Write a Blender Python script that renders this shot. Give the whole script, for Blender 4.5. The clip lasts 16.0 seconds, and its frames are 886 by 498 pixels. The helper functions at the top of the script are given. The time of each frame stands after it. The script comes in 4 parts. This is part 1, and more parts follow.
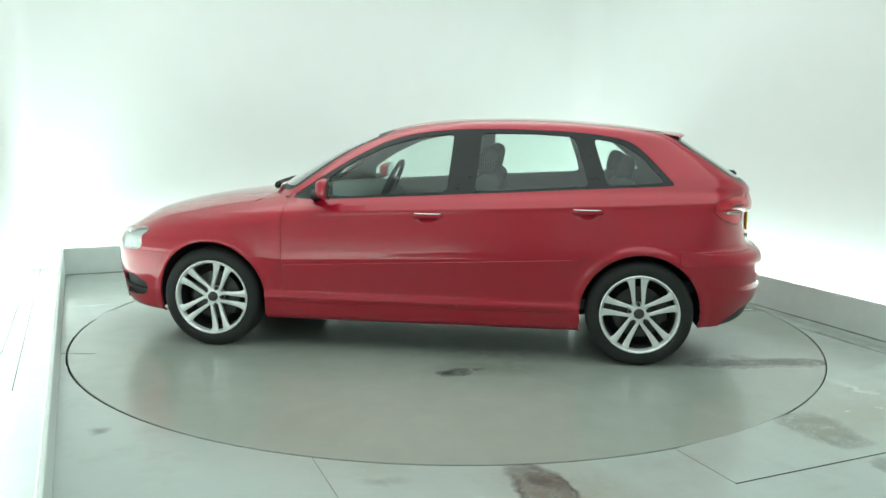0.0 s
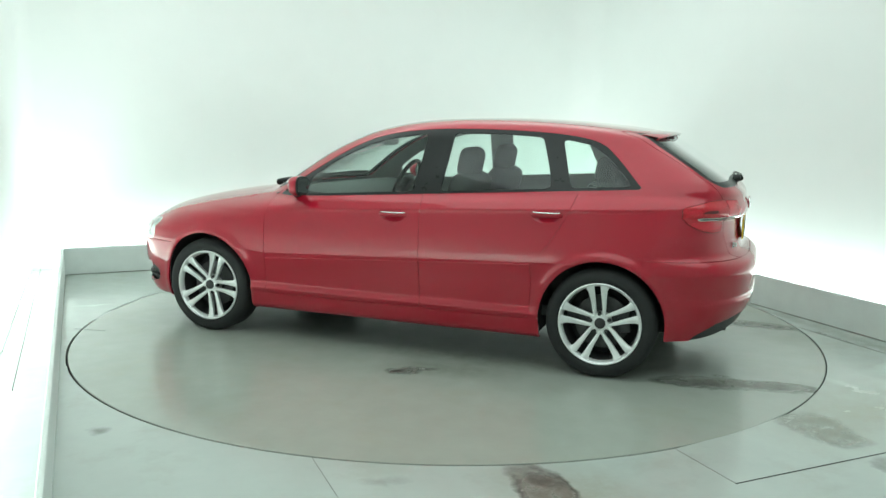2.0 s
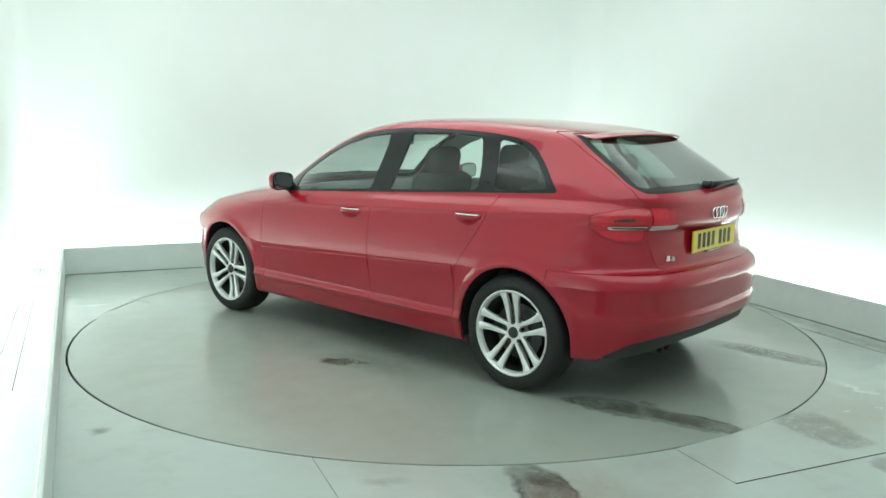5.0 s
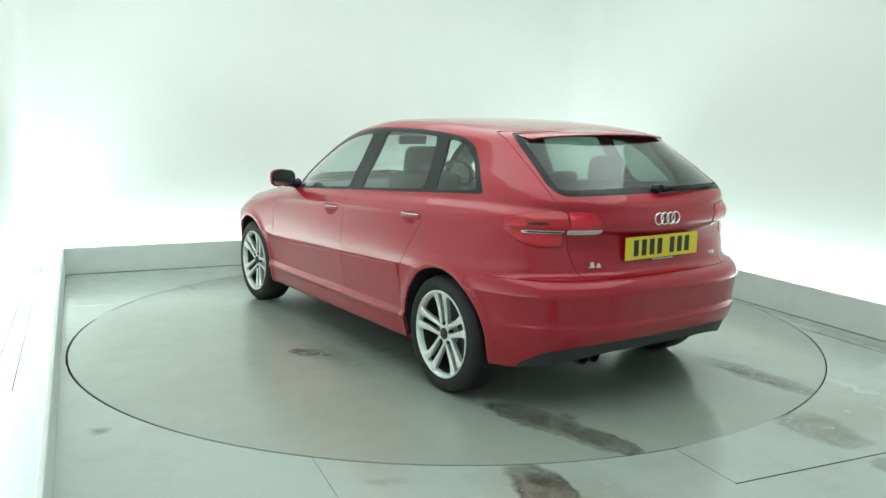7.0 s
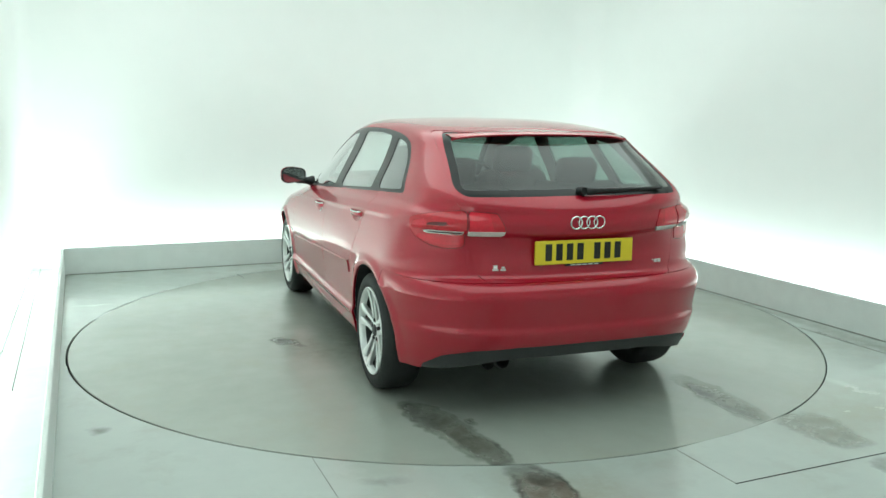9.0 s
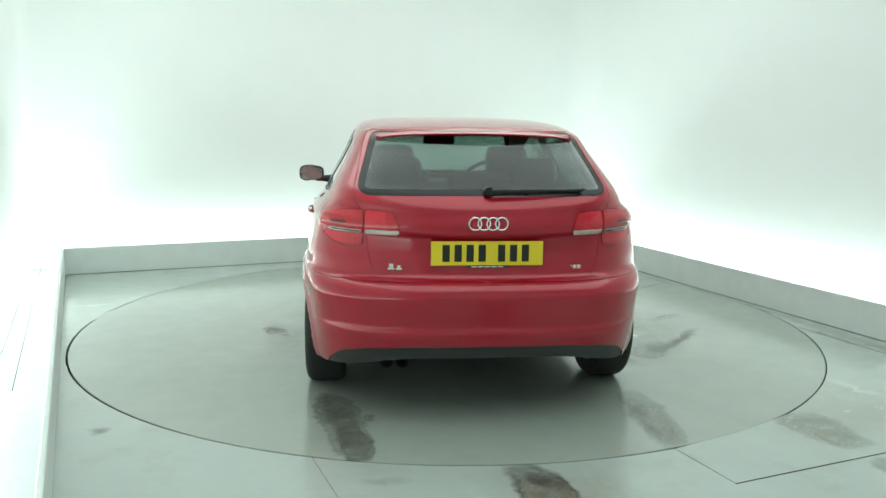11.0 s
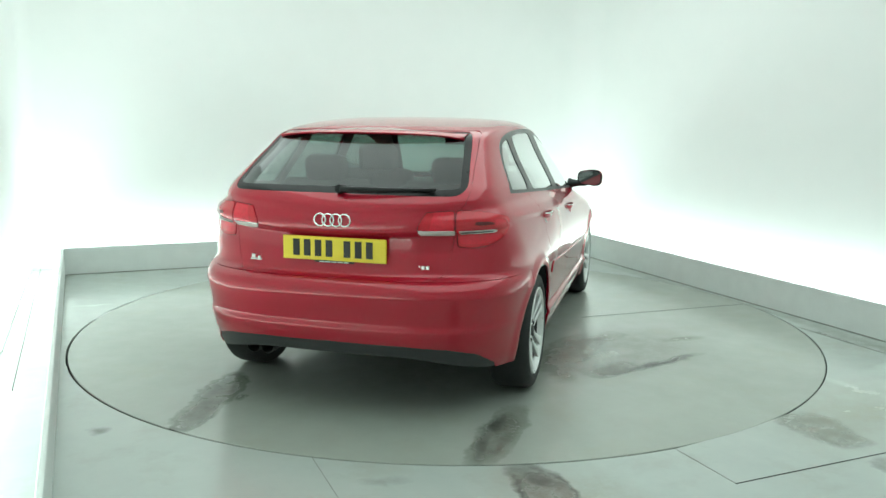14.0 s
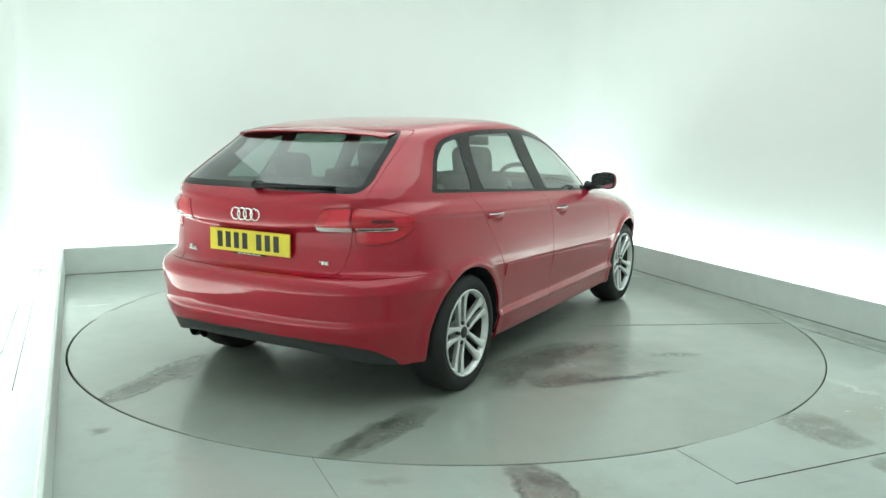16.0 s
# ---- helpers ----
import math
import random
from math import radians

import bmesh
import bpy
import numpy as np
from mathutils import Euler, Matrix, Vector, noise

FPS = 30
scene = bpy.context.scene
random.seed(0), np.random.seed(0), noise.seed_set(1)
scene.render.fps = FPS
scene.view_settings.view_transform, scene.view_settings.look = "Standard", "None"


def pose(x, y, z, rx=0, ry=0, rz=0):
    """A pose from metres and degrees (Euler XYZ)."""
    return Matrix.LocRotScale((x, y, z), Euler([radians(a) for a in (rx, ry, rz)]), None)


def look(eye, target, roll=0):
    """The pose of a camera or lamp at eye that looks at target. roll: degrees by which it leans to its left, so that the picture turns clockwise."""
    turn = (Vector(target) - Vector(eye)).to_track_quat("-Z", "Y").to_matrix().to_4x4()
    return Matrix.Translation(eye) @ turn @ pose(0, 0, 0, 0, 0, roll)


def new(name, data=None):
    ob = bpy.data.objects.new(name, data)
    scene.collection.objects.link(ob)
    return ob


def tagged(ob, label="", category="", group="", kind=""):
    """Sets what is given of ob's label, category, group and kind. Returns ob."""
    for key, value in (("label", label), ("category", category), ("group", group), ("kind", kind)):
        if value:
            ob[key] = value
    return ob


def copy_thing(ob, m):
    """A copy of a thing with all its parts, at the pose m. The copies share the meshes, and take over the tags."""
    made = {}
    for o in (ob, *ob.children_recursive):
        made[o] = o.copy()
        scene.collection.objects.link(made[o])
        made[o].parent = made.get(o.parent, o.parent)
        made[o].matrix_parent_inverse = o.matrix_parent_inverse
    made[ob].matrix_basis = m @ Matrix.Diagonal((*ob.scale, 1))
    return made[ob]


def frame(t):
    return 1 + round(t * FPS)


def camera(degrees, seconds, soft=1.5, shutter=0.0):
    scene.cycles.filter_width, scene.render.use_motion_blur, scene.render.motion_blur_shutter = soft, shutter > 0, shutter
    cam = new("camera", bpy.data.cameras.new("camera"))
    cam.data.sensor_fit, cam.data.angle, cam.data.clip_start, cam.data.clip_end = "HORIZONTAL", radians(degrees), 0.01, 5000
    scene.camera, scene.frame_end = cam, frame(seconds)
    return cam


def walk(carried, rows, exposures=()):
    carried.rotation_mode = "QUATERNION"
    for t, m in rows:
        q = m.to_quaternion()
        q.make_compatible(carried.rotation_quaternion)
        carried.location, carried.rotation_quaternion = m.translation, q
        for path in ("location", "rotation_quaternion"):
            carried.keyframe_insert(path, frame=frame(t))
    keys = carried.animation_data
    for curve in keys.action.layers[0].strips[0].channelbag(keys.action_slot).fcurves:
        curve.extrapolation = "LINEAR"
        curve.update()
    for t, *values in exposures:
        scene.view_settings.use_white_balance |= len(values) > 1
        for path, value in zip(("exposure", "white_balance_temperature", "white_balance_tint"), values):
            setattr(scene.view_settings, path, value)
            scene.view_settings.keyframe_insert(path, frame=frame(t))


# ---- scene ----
# ---------------------------------------------------------------- camera (stands still)
cam = camera(56.7, 16.0, soft=1.5)
EYE = Vector((0.0, -5.6441, 1.4143))
AIM = EYE + Vector((-0.00523, 0.98747, -0.15774))
walk(cam, [(0.0, look(EYE, AIM, 0.733)), (16.0, look(EYE, AIM, 0.733))])

# ---------------------------------------------------------------- plan of the studio
YAW = 23.5                       # the room stands turned against the view
ROOM = pose(0, 0, 0, 0, 0, YAW)
DISC_R = 2.4425                  # turntable radius
KERB_U, KERB_V, KERB_H, KERB_T = 2.48, 2.68, 0.24, 0.025
WALL_L, WALL_R, WALL_B, WALL_F = -2.80, 3.05, 3.02, -6.6
ROOM_H = 3.3

# ---------------------------------------------------------------- light
world = bpy.data.worlds.new("world")
scene.world = world
world.use_nodes = True
world.node_tree.nodes["Background"].inputs[0].default_value = (0.8, 1.0, 0.95, 1)
world.node_tree.nodes["Background"].inputs[1].default_value = 0.02
LIGHT_TINT = (0.84, 1.0, 0.955)
scene.view_settings.exposure = 0.0


def area_lamp(name, m, sx, sy, watts):
    data = bpy.data.lights.new(name, "AREA")
    data.shape, data.size, data.size_y, data.energy = "RECTANGLE", sx, sy, watts
    data.color = LIGHT_TINT
    ob = new(name, data)
    ob.matrix_world = m
    return ob


CEIL_W, COVE_W = 108.0, 39.0
area_lamp("ceiling_lamp", ROOM @ pose(0.1, -1.3, ROOM_H - 0.05), 4.6, 6.6, CEIL_W)   # a stretched light ceiling
# strips hidden in the trough behind the kerb, shining up the walls
area_lamp("cove_lamp_back", ROOM @ pose(0.12, 2.955, 0.05, 180), 5.6, 0.09, COVE_W * 1.3)
area_lamp("cove_lamp_right", ROOM @ pose(2.96, 0.0, 0.05, 180, 0, 90), 5.4, 0.10, COVE_W * 1.15)
area_lamp("cove_lamp_left", ROOM @ pose(-2.685, -0.8, 0.03, 180, 0, 90), 7.2, 0.22, COVE_W * 2.1)


# ---------------------------------------------------------------- materials
def material(name):
    m = bpy.data.materials.new(name)
    m.use_nodes = True
    return m, m.node_tree, m.node_tree.nodes["Principled BSDF"]


def nd(nt, kind, **values):
    n = nt.nodes.new(kind)
    for k, v in values.items():
        n.inputs[k].default_value = v
    return n


def ramp(nt, src, stops):
    r = nt.nodes.new("ShaderNodeValToRGB")
    els = r.color_ramp.elements
    while len(els) < len(stops):
        els.new(0.5)
    for e, (p, c) in zip(els, stops):
        e.position = p
        e.color = (*c, 1) if not isinstance(c, (int, float)) else (c, c, c, 1)
    nt.links.new(src, r.inputs[0])
    return r.outputs[0]


def mixc(nt, fac, a, b, mode="MIX"):
    m = nt.nodes.new("ShaderNodeMix")
    m.data_type, m.blend_type = "RGBA", mode
    for sock, v in ((m.inputs[0], fac), (m.inputs[6], a), (m.inputs[7], b)):
        if isinstance(v, (int, float)):
            sock.default_value = v
        elif isinstance(v, tuple):
            sock.default_value = (*v, 1)
        else:
            nt.links.new(v, sock)
    return m.outputs[2]


def mth(nt, op, a, b=0.0, clamp=False):
    m = nt.nodes.new("ShaderNodeMath")
    m.operation, m.use_clamp = op, clamp
    for sock, v in zip(m.inputs, (a, b)):
        if isinstance(v, (int, float)):
            sock.default_value = v
        else:
            nt.links.new(v, sock)
    return m.outputs[0]


def noise_of(nt, vec, scale, detail=4.0, rough=0.55):
    n = nd(nt, "ShaderNodeTexNoise", Scale=scale, Detail=detail, Roughness=rough)
    nt.links.new(vec, n.inputs["Vector"])
    return n.outputs["Fac"]


def coords(nt, which="Object"):
    return nt.nodes.new("ShaderNodeTexCoord").outputs[which]


def bumped(nt, bsdf, height, strength, dist=0.002):
    b = nd(nt, "ShaderNodeBump", Strength=strength, Distance=dist)
    nt.links.new(height, b.inputs["Height"])
    nt.links.new(b.outputs[0], bsdf.inputs["Normal"])


def plain(name, base, rough=0.5, metal=0.0, coat=0.0, vary=0.12, scale=25.0, bump=0.0, spec=0.5):
    """A surface with slight variation of tone and gloss at two scales."""
    m, nt, b = material(name)
    co = coords(nt)
    n = mixc(nt, 0.4, noise_of(nt, co, scale), noise_of(nt, co, scale * 0.13))
    dark = tuple(c * (1 - vary) for c in base)
    light = tuple(min(1, c * (1 + vary)) for c in base)
    nt.links.new(ramp(nt, n, [(0.3, dark), (0.7, light)]), b.inputs["Base Color"])
    b.inputs["Metallic"].default_value = metal
    nt.links.new(ramp(nt, n, [(0.3, max(0, rough * 0.85)), (0.7, min(1, rough * 1.15))]), b.inputs["Roughness"])
    b.inputs["Coat Weight"].default_value = coat
    b.inputs["Coat Roughness"].default_value = 0.03
    b.inputs["Specular IOR Level"].default_value = spec
    if bump:
        bumped(nt, b, noise_of(nt, co, scale * 6), bump)
    return m


def warped(nt, co, seed):
    """Coordinates pushed about at two scales, so that the stains get ragged outlines."""
    out = co
    for scale, amount in ((3.2, 0.16), (17.0, 0.045)):
        off = nt.nodes.new("ShaderNodeVectorMath")
        off.inputs[1].default_value = (seed * 3.7, seed * 1.3, 0)
        nt.links.new(co, off.inputs[0])
        n = nd(nt, "ShaderNodeTexNoise", Scale=scale, Detail=4.0, Roughness=0.6)
        nt.links.new(off.outputs[0], n.inputs["Vector"])
        sub = nt.nodes.new("ShaderNodeVectorMath")
        sub.operation = "SUBTRACT"
        sub.inputs[1].default_value = (0.5, 0.5, 0.5)
        nt.links.new(n.outputs["Color"], sub.inputs[0])
        mul = nt.nodes.new("ShaderNodeVectorMath")
        mul.operation = "SCALE"
        mul.inputs["Scale"].default_value = amount
        nt.links.new(sub.outputs[0], mul.inputs[0])
        add = nt.nodes.new("ShaderNodeVectorMath")
        nt.links.new(out, add.inputs[0])
        nt.links.new(mul.outputs[0], add.inputs[1])
        out = add.outputs[0]
    return out


def blotch(nt, co, cx, cy, ax, ay, turn):
    """How far out a place lies on one stain, a rounded rectangle: 0 in its middle, 1 on its edge."""
    mp = nt.nodes.new("ShaderNodeMapping")
    mp.vector_type = "TEXTURE"
    mp.inputs["Location"].default_value = (cx, cy, 0)
    mp.inputs["Rotation"].default_value = (0, 0, radians(turn))
    mp.inputs["Scale"].default_value = (ax, ay, 1)
    nt.links.new(co, mp.inputs[0])
    xyz = nt.nodes.new("ShaderNodeSeparateXYZ")
    nt.links.new(mp.outputs[0], xyz.inputs[0])
    p = [mth(nt, "POWER", mth(nt, "ABSOLUTE", xyz.outputs[k]), 3.0) for k in (0, 1)]
    return mth(nt, "POWER", mth(nt, "ADD", *p), 1 / 3)


def concrete(name, tones, stains):
    """Sealed floor paint, worn, with stains: (cx, cy, ax, ay, turn, strength, softness, tone, rim)."""
    m, nt, b = material(name)
    co = coords(nt)
    n1, n2, n3 = noise_of(nt, co, 0.9, 5), noise_of(nt, co, 7.0, 6, 0.62), noise_of(nt, co, 90.0, 3)
    wide = warped(nt, co, 2.0)
    n4 = noise_of(nt, wide, 2.6, 6, 0.66)
    col = ramp(nt, n1, [(0.3, tones[0]), (0.7, tones[1])])
    col = mixc(nt, 0.12, col, ramp(nt, n2, [(0.3, (0.29, 0.32, 0.30)), (0.7, (0.46, 0.50, 0.46))]))
    # dried water marks and dust, warmer than the paint
    col = mixc(nt, ramp(nt, n4, [(0.52, 0.0), (0.66, 0.28)]), col, (0.33, 0.34, 0.275))
    rough = ramp(nt, mixc(nt, 0.5, n1, n2), [(0.3, 0.16), (0.7, 0.25)])
    mottle = ramp(nt, noise_of(nt, wide, 11.0, 6, 0.7), [(0.34, 0.45), (0.60, 1.0)])
    for i, (cx, cy, ax, ay, turn, strength, soft, tone, rim) in enumerate(stains):
        far = blotch(nt, warped(nt, co, i + 1.0), cx, cy, ax, ay, turn)
        mask = mth(nt, "DIVIDE", mth(nt, "SUBTRACT", 1.0, far), soft, True)
        mask = mth(nt, "MULTIPLY", mth(nt, "MULTIPLY", mask, mottle), strength, True)
        col = mixc(nt, mask, col, tone)
        if rim:
            edge = mth(nt, "SUBTRACT", 1.0, mth(nt, "DIVIDE", mth(nt, "ABSOLUTE", mth(nt, "SUBTRACT", far, 0.86)), 0.16), True)
            col = mixc(nt, mth(nt, "MULTIPLY", mth(nt, "MULTIPLY", edge, mottle), rim, True), col, RUBBER_MARK)
        rough = mixc(nt, mth(nt, "MULTIPLY", mask, 0.5), rough, (0.42, 0.42, 0.42))
    nt.links.new(col, b.inputs["Base Color"])
    nt.links.new(rough, b.inputs["Roughness"])
    b.inputs["Specular IOR Level"].default_value = 0.8
    bumped(nt, b, mixc(nt, 0.5, n2, n3), 0.03, 0.003)
    return m


DIRT, RUST, RUBBER_MARK, SCUFF = (0.088, 0.088, 0.066), (0.110, 0.082, 0.060), (0.028, 0.030, 0.025), (0.62, 0.68, 0.65)
WALL = plain("white_wall_paint", (0.80, 0.82, 0.80), 0.62, vary=0.015, scale=3.0, bump=0.02)
CEILING = plain("ceiling_paint", (0.80, 0.80, 0.80), 0.8, vary=0.02, scale=3.0)
KERB = plain("kerb_paint", (0.66, 0.71, 0.685), 0.5, vary=0.06, scale=7.0, bump=0.05)
FLOOR = concrete("floor_paint", ((0.405, 0.455, 0.425), (0.455, 0.505, 0.470)), [
    (-0.62, -2.75, 0.32, 0.42, 0, 0.50, 0.9, (0.26, 0.25, 0.165), 0.0), (-0.70, -2.80, 0.125, 0.46, 0, 0.95, 0.35, RUST, 0.75), (-0.66, -2.50, 0.05, 0.13, 20, 0.7, 0.5, RUBBER_MARK, 0.0),
    (0.83, -2.52, 0.15, 0.24, -8, 0.75, 0.35, DIRT, 0.25), (0.79, -3.06, 0.12, 0.22, 0, 0.75, 0.4, DIRT, 0.2),
    (2.24, -1.29, 0.022, 0.20, 0, 1.0, 0.6, RUBBER_MARK, 0.0), (2.38, 0.0, 0.085, 1.95, 0, 0.50, 0.9, DIRT, 0.0),
    (2.34, -1.7, 0.13, 0.75, 0, 0.45, 0.8, DIRT, 0.0), (1.50, -2.12, 0.05, 0.22, 8, 0.6, 0.7, SCUFF, 0.0),
    (1.95, -1.95, 0.20, 0.10, 20, 0.45, 0.8, SCUFF, 0.0), (1.20, -2.40, 0.75, 0.50, 0, 0.60, 0.9, (0.30, 0.305, 0.225), 0.0),
    (-2.28, -1.34, 0.055, 0.05, 0, 0.6, 0.7, DIRT, 0.0), (-2.29, 1.36, 0.16, 0.035, 0, 0.6, 0.7, SCUFF, 0.0),
    (-1.25, -2.28, 0.12, 0.05, -20, 0.3, 0.8, DIRT, 0.0)])
DISC = concrete("turntable_paint", ((0.315, 0.345, 0.305), (0.360, 0.390, 0.347)), [
    (-1.93, 0.69, 0.47, 0.105, 11, 0.95, 0.5, DIRT, 0.45), (-2.20, 0.64, 0.17, 0.085, 8, 0.7, 0.6, DIRT, 0.5), (-1.72, 0.78, 0.25, 0.05, 9, 0.75, 0.7, RUBBER_MARK, 0.0),
    (-1.86, 0.55, 0.06, 0.03, 0, 0.8, 0.6, RUBBER_MARK, 0.0),
    (-1.96, -0.79, 0.42, 0.10, -3, 0.85, 0.5, DIRT, 0.2), (-1.84, -0.74, 0.13, 0.05, -5, 0.9, 0.7, RUBBER_MARK, 0.0), (-2.10, -0.74, 0.20, 0.04, 3, 0.7, 0.7, RUBBER_MARK, 0.0),
    (-0.19, 1.20, 0.105, 0.055, 25, 1.0, 0.4, RUBBER_MARK, 0.0), (-0.27, 1.10, 0.13, 0.045, 10, 0.8, 0.6, RUBBER_MARK, 0.0), (-0.42, 1.05, 0.45, 0.20, 5, 0.35, 0.9, DIRT, 0.0),
    (-0.42, -1.20, 0.76, 0.42, -33, 0.45, 0.6, DIRT, 0.0), (-0.50, -0.92, 0.48, 0.15, -12, 0.80, 0.6, DIRT, 0.25), (-0.15, -1.10, 0.24, 0.09, -30, 0.7, 0.6, DIRT, 0.2), (-0.95, -0.95, 0.22, 0.08, 10, 0.6, 0.6, DIRT, 0.0),
    (-0.62, -1.44, 0.44, 0.050, -38, 1.0, 0.6, RUBBER_MARK, 0.0), (-0.80, -1.20, 0.22, 0.11, -40, 0.85, 0.5, DIRT, 0.3), (0.02, -1.58, 0.20, 0.05, -55, 0.65, 0.7, DIRT, 0.0),
    (-0.47, -1.18, 0.20, 0.08, -30, 0.55, 0.7, (0.42, 0.45, 0.40), 0.0),
    (-0.5, 0.78, 1.0, 0.16, 2, 0.40, 0.8, DIRT, 0.0), (-1.2, -0.2, 0.5, 0.5, 0, 0.25, 0.8, DIRT, 0.0)])
GAP = plain("dark_gap", (0.012, 0.012, 0.012), 0.8)
DARK_JOINT = plain("grey_sealant", (0.10, 0.11, 0.105), 0.7)
FAINT_JOINT = plain("dusty_sealant", (0.215, 0.225, 0.20), 0.7, vary=0.3, scale=9.0)


# ---------------------------------------------------------------- mesh helpers
def part(name, bm, mat, parent=None, label="", smooth=False, angle=None):
    """Links a bmesh as one mesh object, under a thing or a part."""
    me = bpy.data.meshes.new(name)
    bm.normal_update()
    bm.to_mesh(me)
    bm.free()
    me.materials.append(mat)
    if smooth:
        for p in me.polygons:
            p.use_smooth = True
        if angle:
            me.set_sharp_from_angle(angle=radians(angle))
    ob = new(name, me)
    if parent is not None:
        ob.parent = parent
    if label:
        tagged(ob, label)
    return ob


def thing(name, label, category, group="", kind=""):
    return tagged(new(name), label, category, group, kind)


def box(bm, x0, x1, y0, y1, z0, z1, m=None, bevel=0.0, seg=2):
    r = bmesh.ops.create_cube(bm, size=1.0)
    vs = r["verts"]
    bmesh.ops.transform(bm, matrix=Matrix.Translation(((x0 + x1) / 2, (y0 + y1) / 2, (z0 + z1) / 2)) @ Matrix.Diagonal((x1 - x0, y1 - y0, z1 - z0, 1)), verts=vs)
    if bevel:
        es = list({e for v in vs for e in v.link_edges})
        out = bmesh.ops.bevel(bm, geom=es, offset=bevel, segments=seg, affect="EDGES", profile=0.5)
        vs = list({v for f in out["faces"] for v in f.verts} | {v for v in vs if v.is_valid})
    if m is not None:
        bmesh.ops.transform(bm, matrix=m, verts=vs)
    return vs


def tube(bm, pts, radius, seg=8, caps=True):
    """A round bar through points; radius is a number or one per point."""
    pts = [Vector(p) for p in pts]
    rings = []
    side = None
    for i, p in enumerate(pts):
        d = (pts[min(i + 1, len(pts) - 1)] - pts[max(i - 1, 0)]).normalized()
        if side is None:
            side = d.orthogonal().normalized()
        side = (side - d * side.dot(d)).normalized()
        up = d.cross(side)
        r = radius[i] if isinstance(radius, (list, tuple)) else radius
        rings.append([bm.verts.new(p + (side * math.cos(a) + up * math.sin(a)) * r) for a in (2 * math.pi * k / seg for k in range(seg))])
    for a, b in zip(rings, rings[1:]):
        for k in range(seg):
            bm.faces.new((a[k], a[(k + 1) % seg], b[(k + 1) % seg], b[k]))
    if caps:
        bm.faces.new(rings[0][::-1])
        bm.faces.new(rings[-1])


def lathe(bm, profile, seg=48, closed=False):
    """Turns (radius, y) pairs round the y axis."""
    rings = [[bm.verts.new((r * math.cos(a), y, r * math.sin(a))) for a in (2 * math.pi * k / seg for k in range(seg))] for r, y in profile]
    pairs = list(zip(rings, rings[1:])) + ([(rings[-1], rings[0])] if closed else [])
    for a, b in pairs:
        for k in range(seg):
            bm.faces.new((a[k], a[(k + 1) % seg], b[(k + 1) % seg], b[k]))
    return rings


# ---------------------------------------------------------------- the room
def slab(name, u0, u1, v0, v1, z0, z1, mat, label, category, bevel=0.0):
    bm = bmesh.new()
    box(bm, u0, u1, v0, v1, z0, z1, bevel=bevel)
    ob = part(name, bm, mat)
    ob.matrix_world = ROOM
    return tagged(ob, label, category, kind="structure")


def build_floor():
    """The floor sheet with a round hole for the turntable."""
    bm = bmesh.new()
    seg = 160
    U0, U1, V0, V1 = WALL_L - 0.2, WALL_R + 0.2, WALL_F - 0.2, WALL_B + 0.2
    hole, outer, low = [], [], []
    R = DISC_R + 0.006
    for k in range(seg):
        a = 2 * math.pi * k / seg
        c, s = math.cos(a), math.sin(a)
        t = min((U1 if c > 0 else U0) / c if abs(c) > 1e-9 else 1e9, (V1 if s > 0 else V0) / s if abs(s) > 1e-9 else 1e9)
        hole.append(bm.verts.new((R * c, R * s, 0)))
        low.append(bm.verts.new((R * c, R * s, -0.08)))
        outer.append(bm.verts.new((t * c, t * s, 0)))
    corners = [(U1, V1), (U0, V1), (U0, V0), (U1, V0)]
    for k in range(seg):
        j = (k + 1) % seg
        extra = []
        for cu, cv in corners:
            ca = math.atan2(cv, cu) % (2 * math.pi)
            if 2 * math.pi * k / seg < ca < 2 * math.pi * (k + 1) / seg:
                extra.append(bm.verts.new((cu, cv, 0)))
        bm.faces.new([hole[k], outer[k], *extra, outer[j], hole[j]])
        bm.faces.new([hole[k], hole[j], low[j], low[k]])
    bm.faces.new(low[::-1])
    bmesh.ops.recalc_face_normals(bm, faces=bm.faces)
    ob = part("floor", bm, FLOOR)
    ob.matrix_world = ROOM
    return tagged(ob, "grey-green painted concrete floor with tyre stains", "floor", kind="structure")


floor = build_floor()


def build_joints():
    """Open joints between the floor slabs, laid as thin dark strips."""
    for i, (u0, u1, v0, v1) in enumerate([(0.031, 0.035, -2.82, -2.45), (0.03, 2.45, -2.825, -2.819), (-1.4615, -1.4585, -3.6, -2.0), (2.236, 2.243, -2.82, -1.02)]):
        bm = bmesh.new()
        if i == 2:
            v1 = -math.sqrt(DISC_R ** 2 - 1.46 ** 2) - 0.01
        box(bm, u0, u1, v0, v1, -0.004, 0.0012)
        ob = part("floor_joint", bm, GAP if i == 1 else FAINT_JOINT)
        ob.matrix_world = ROOM
        tagged(ob, "thin dark joint between floor slabs", "floor joint", kind="structure")


build_joints()

slab("kerb_back", -2.512 - KERB_T, KERB_U + KERB_T, KERB_V, KERB_V + KERB_T, 0, KERB_H, KERB, "low grey-green painted kerb along the back wall", "kerb", 0.006)
slab("kerb_right", KERB_U, KERB_U + KERB_T, -3.4, KERB_V - 0.002, 0, KERB_H, KERB, "low grey-green painted kerb with scuffed foot", "kerb", 0.006)
LEFT_TURN = Matrix.Translation((-2.512, KERB_V, 0)) @ pose(0, 0, 0, 0, 0, 0.80)
kerb_left = slab("kerb_left", -KERB_T, 0, -7.0, -0.002, 0, KERB_H, KERB, "low grey-green painted kerb beside the camera", "kerb", 0.006)
kerb_left.matrix_world = ROOM @ LEFT_TURN


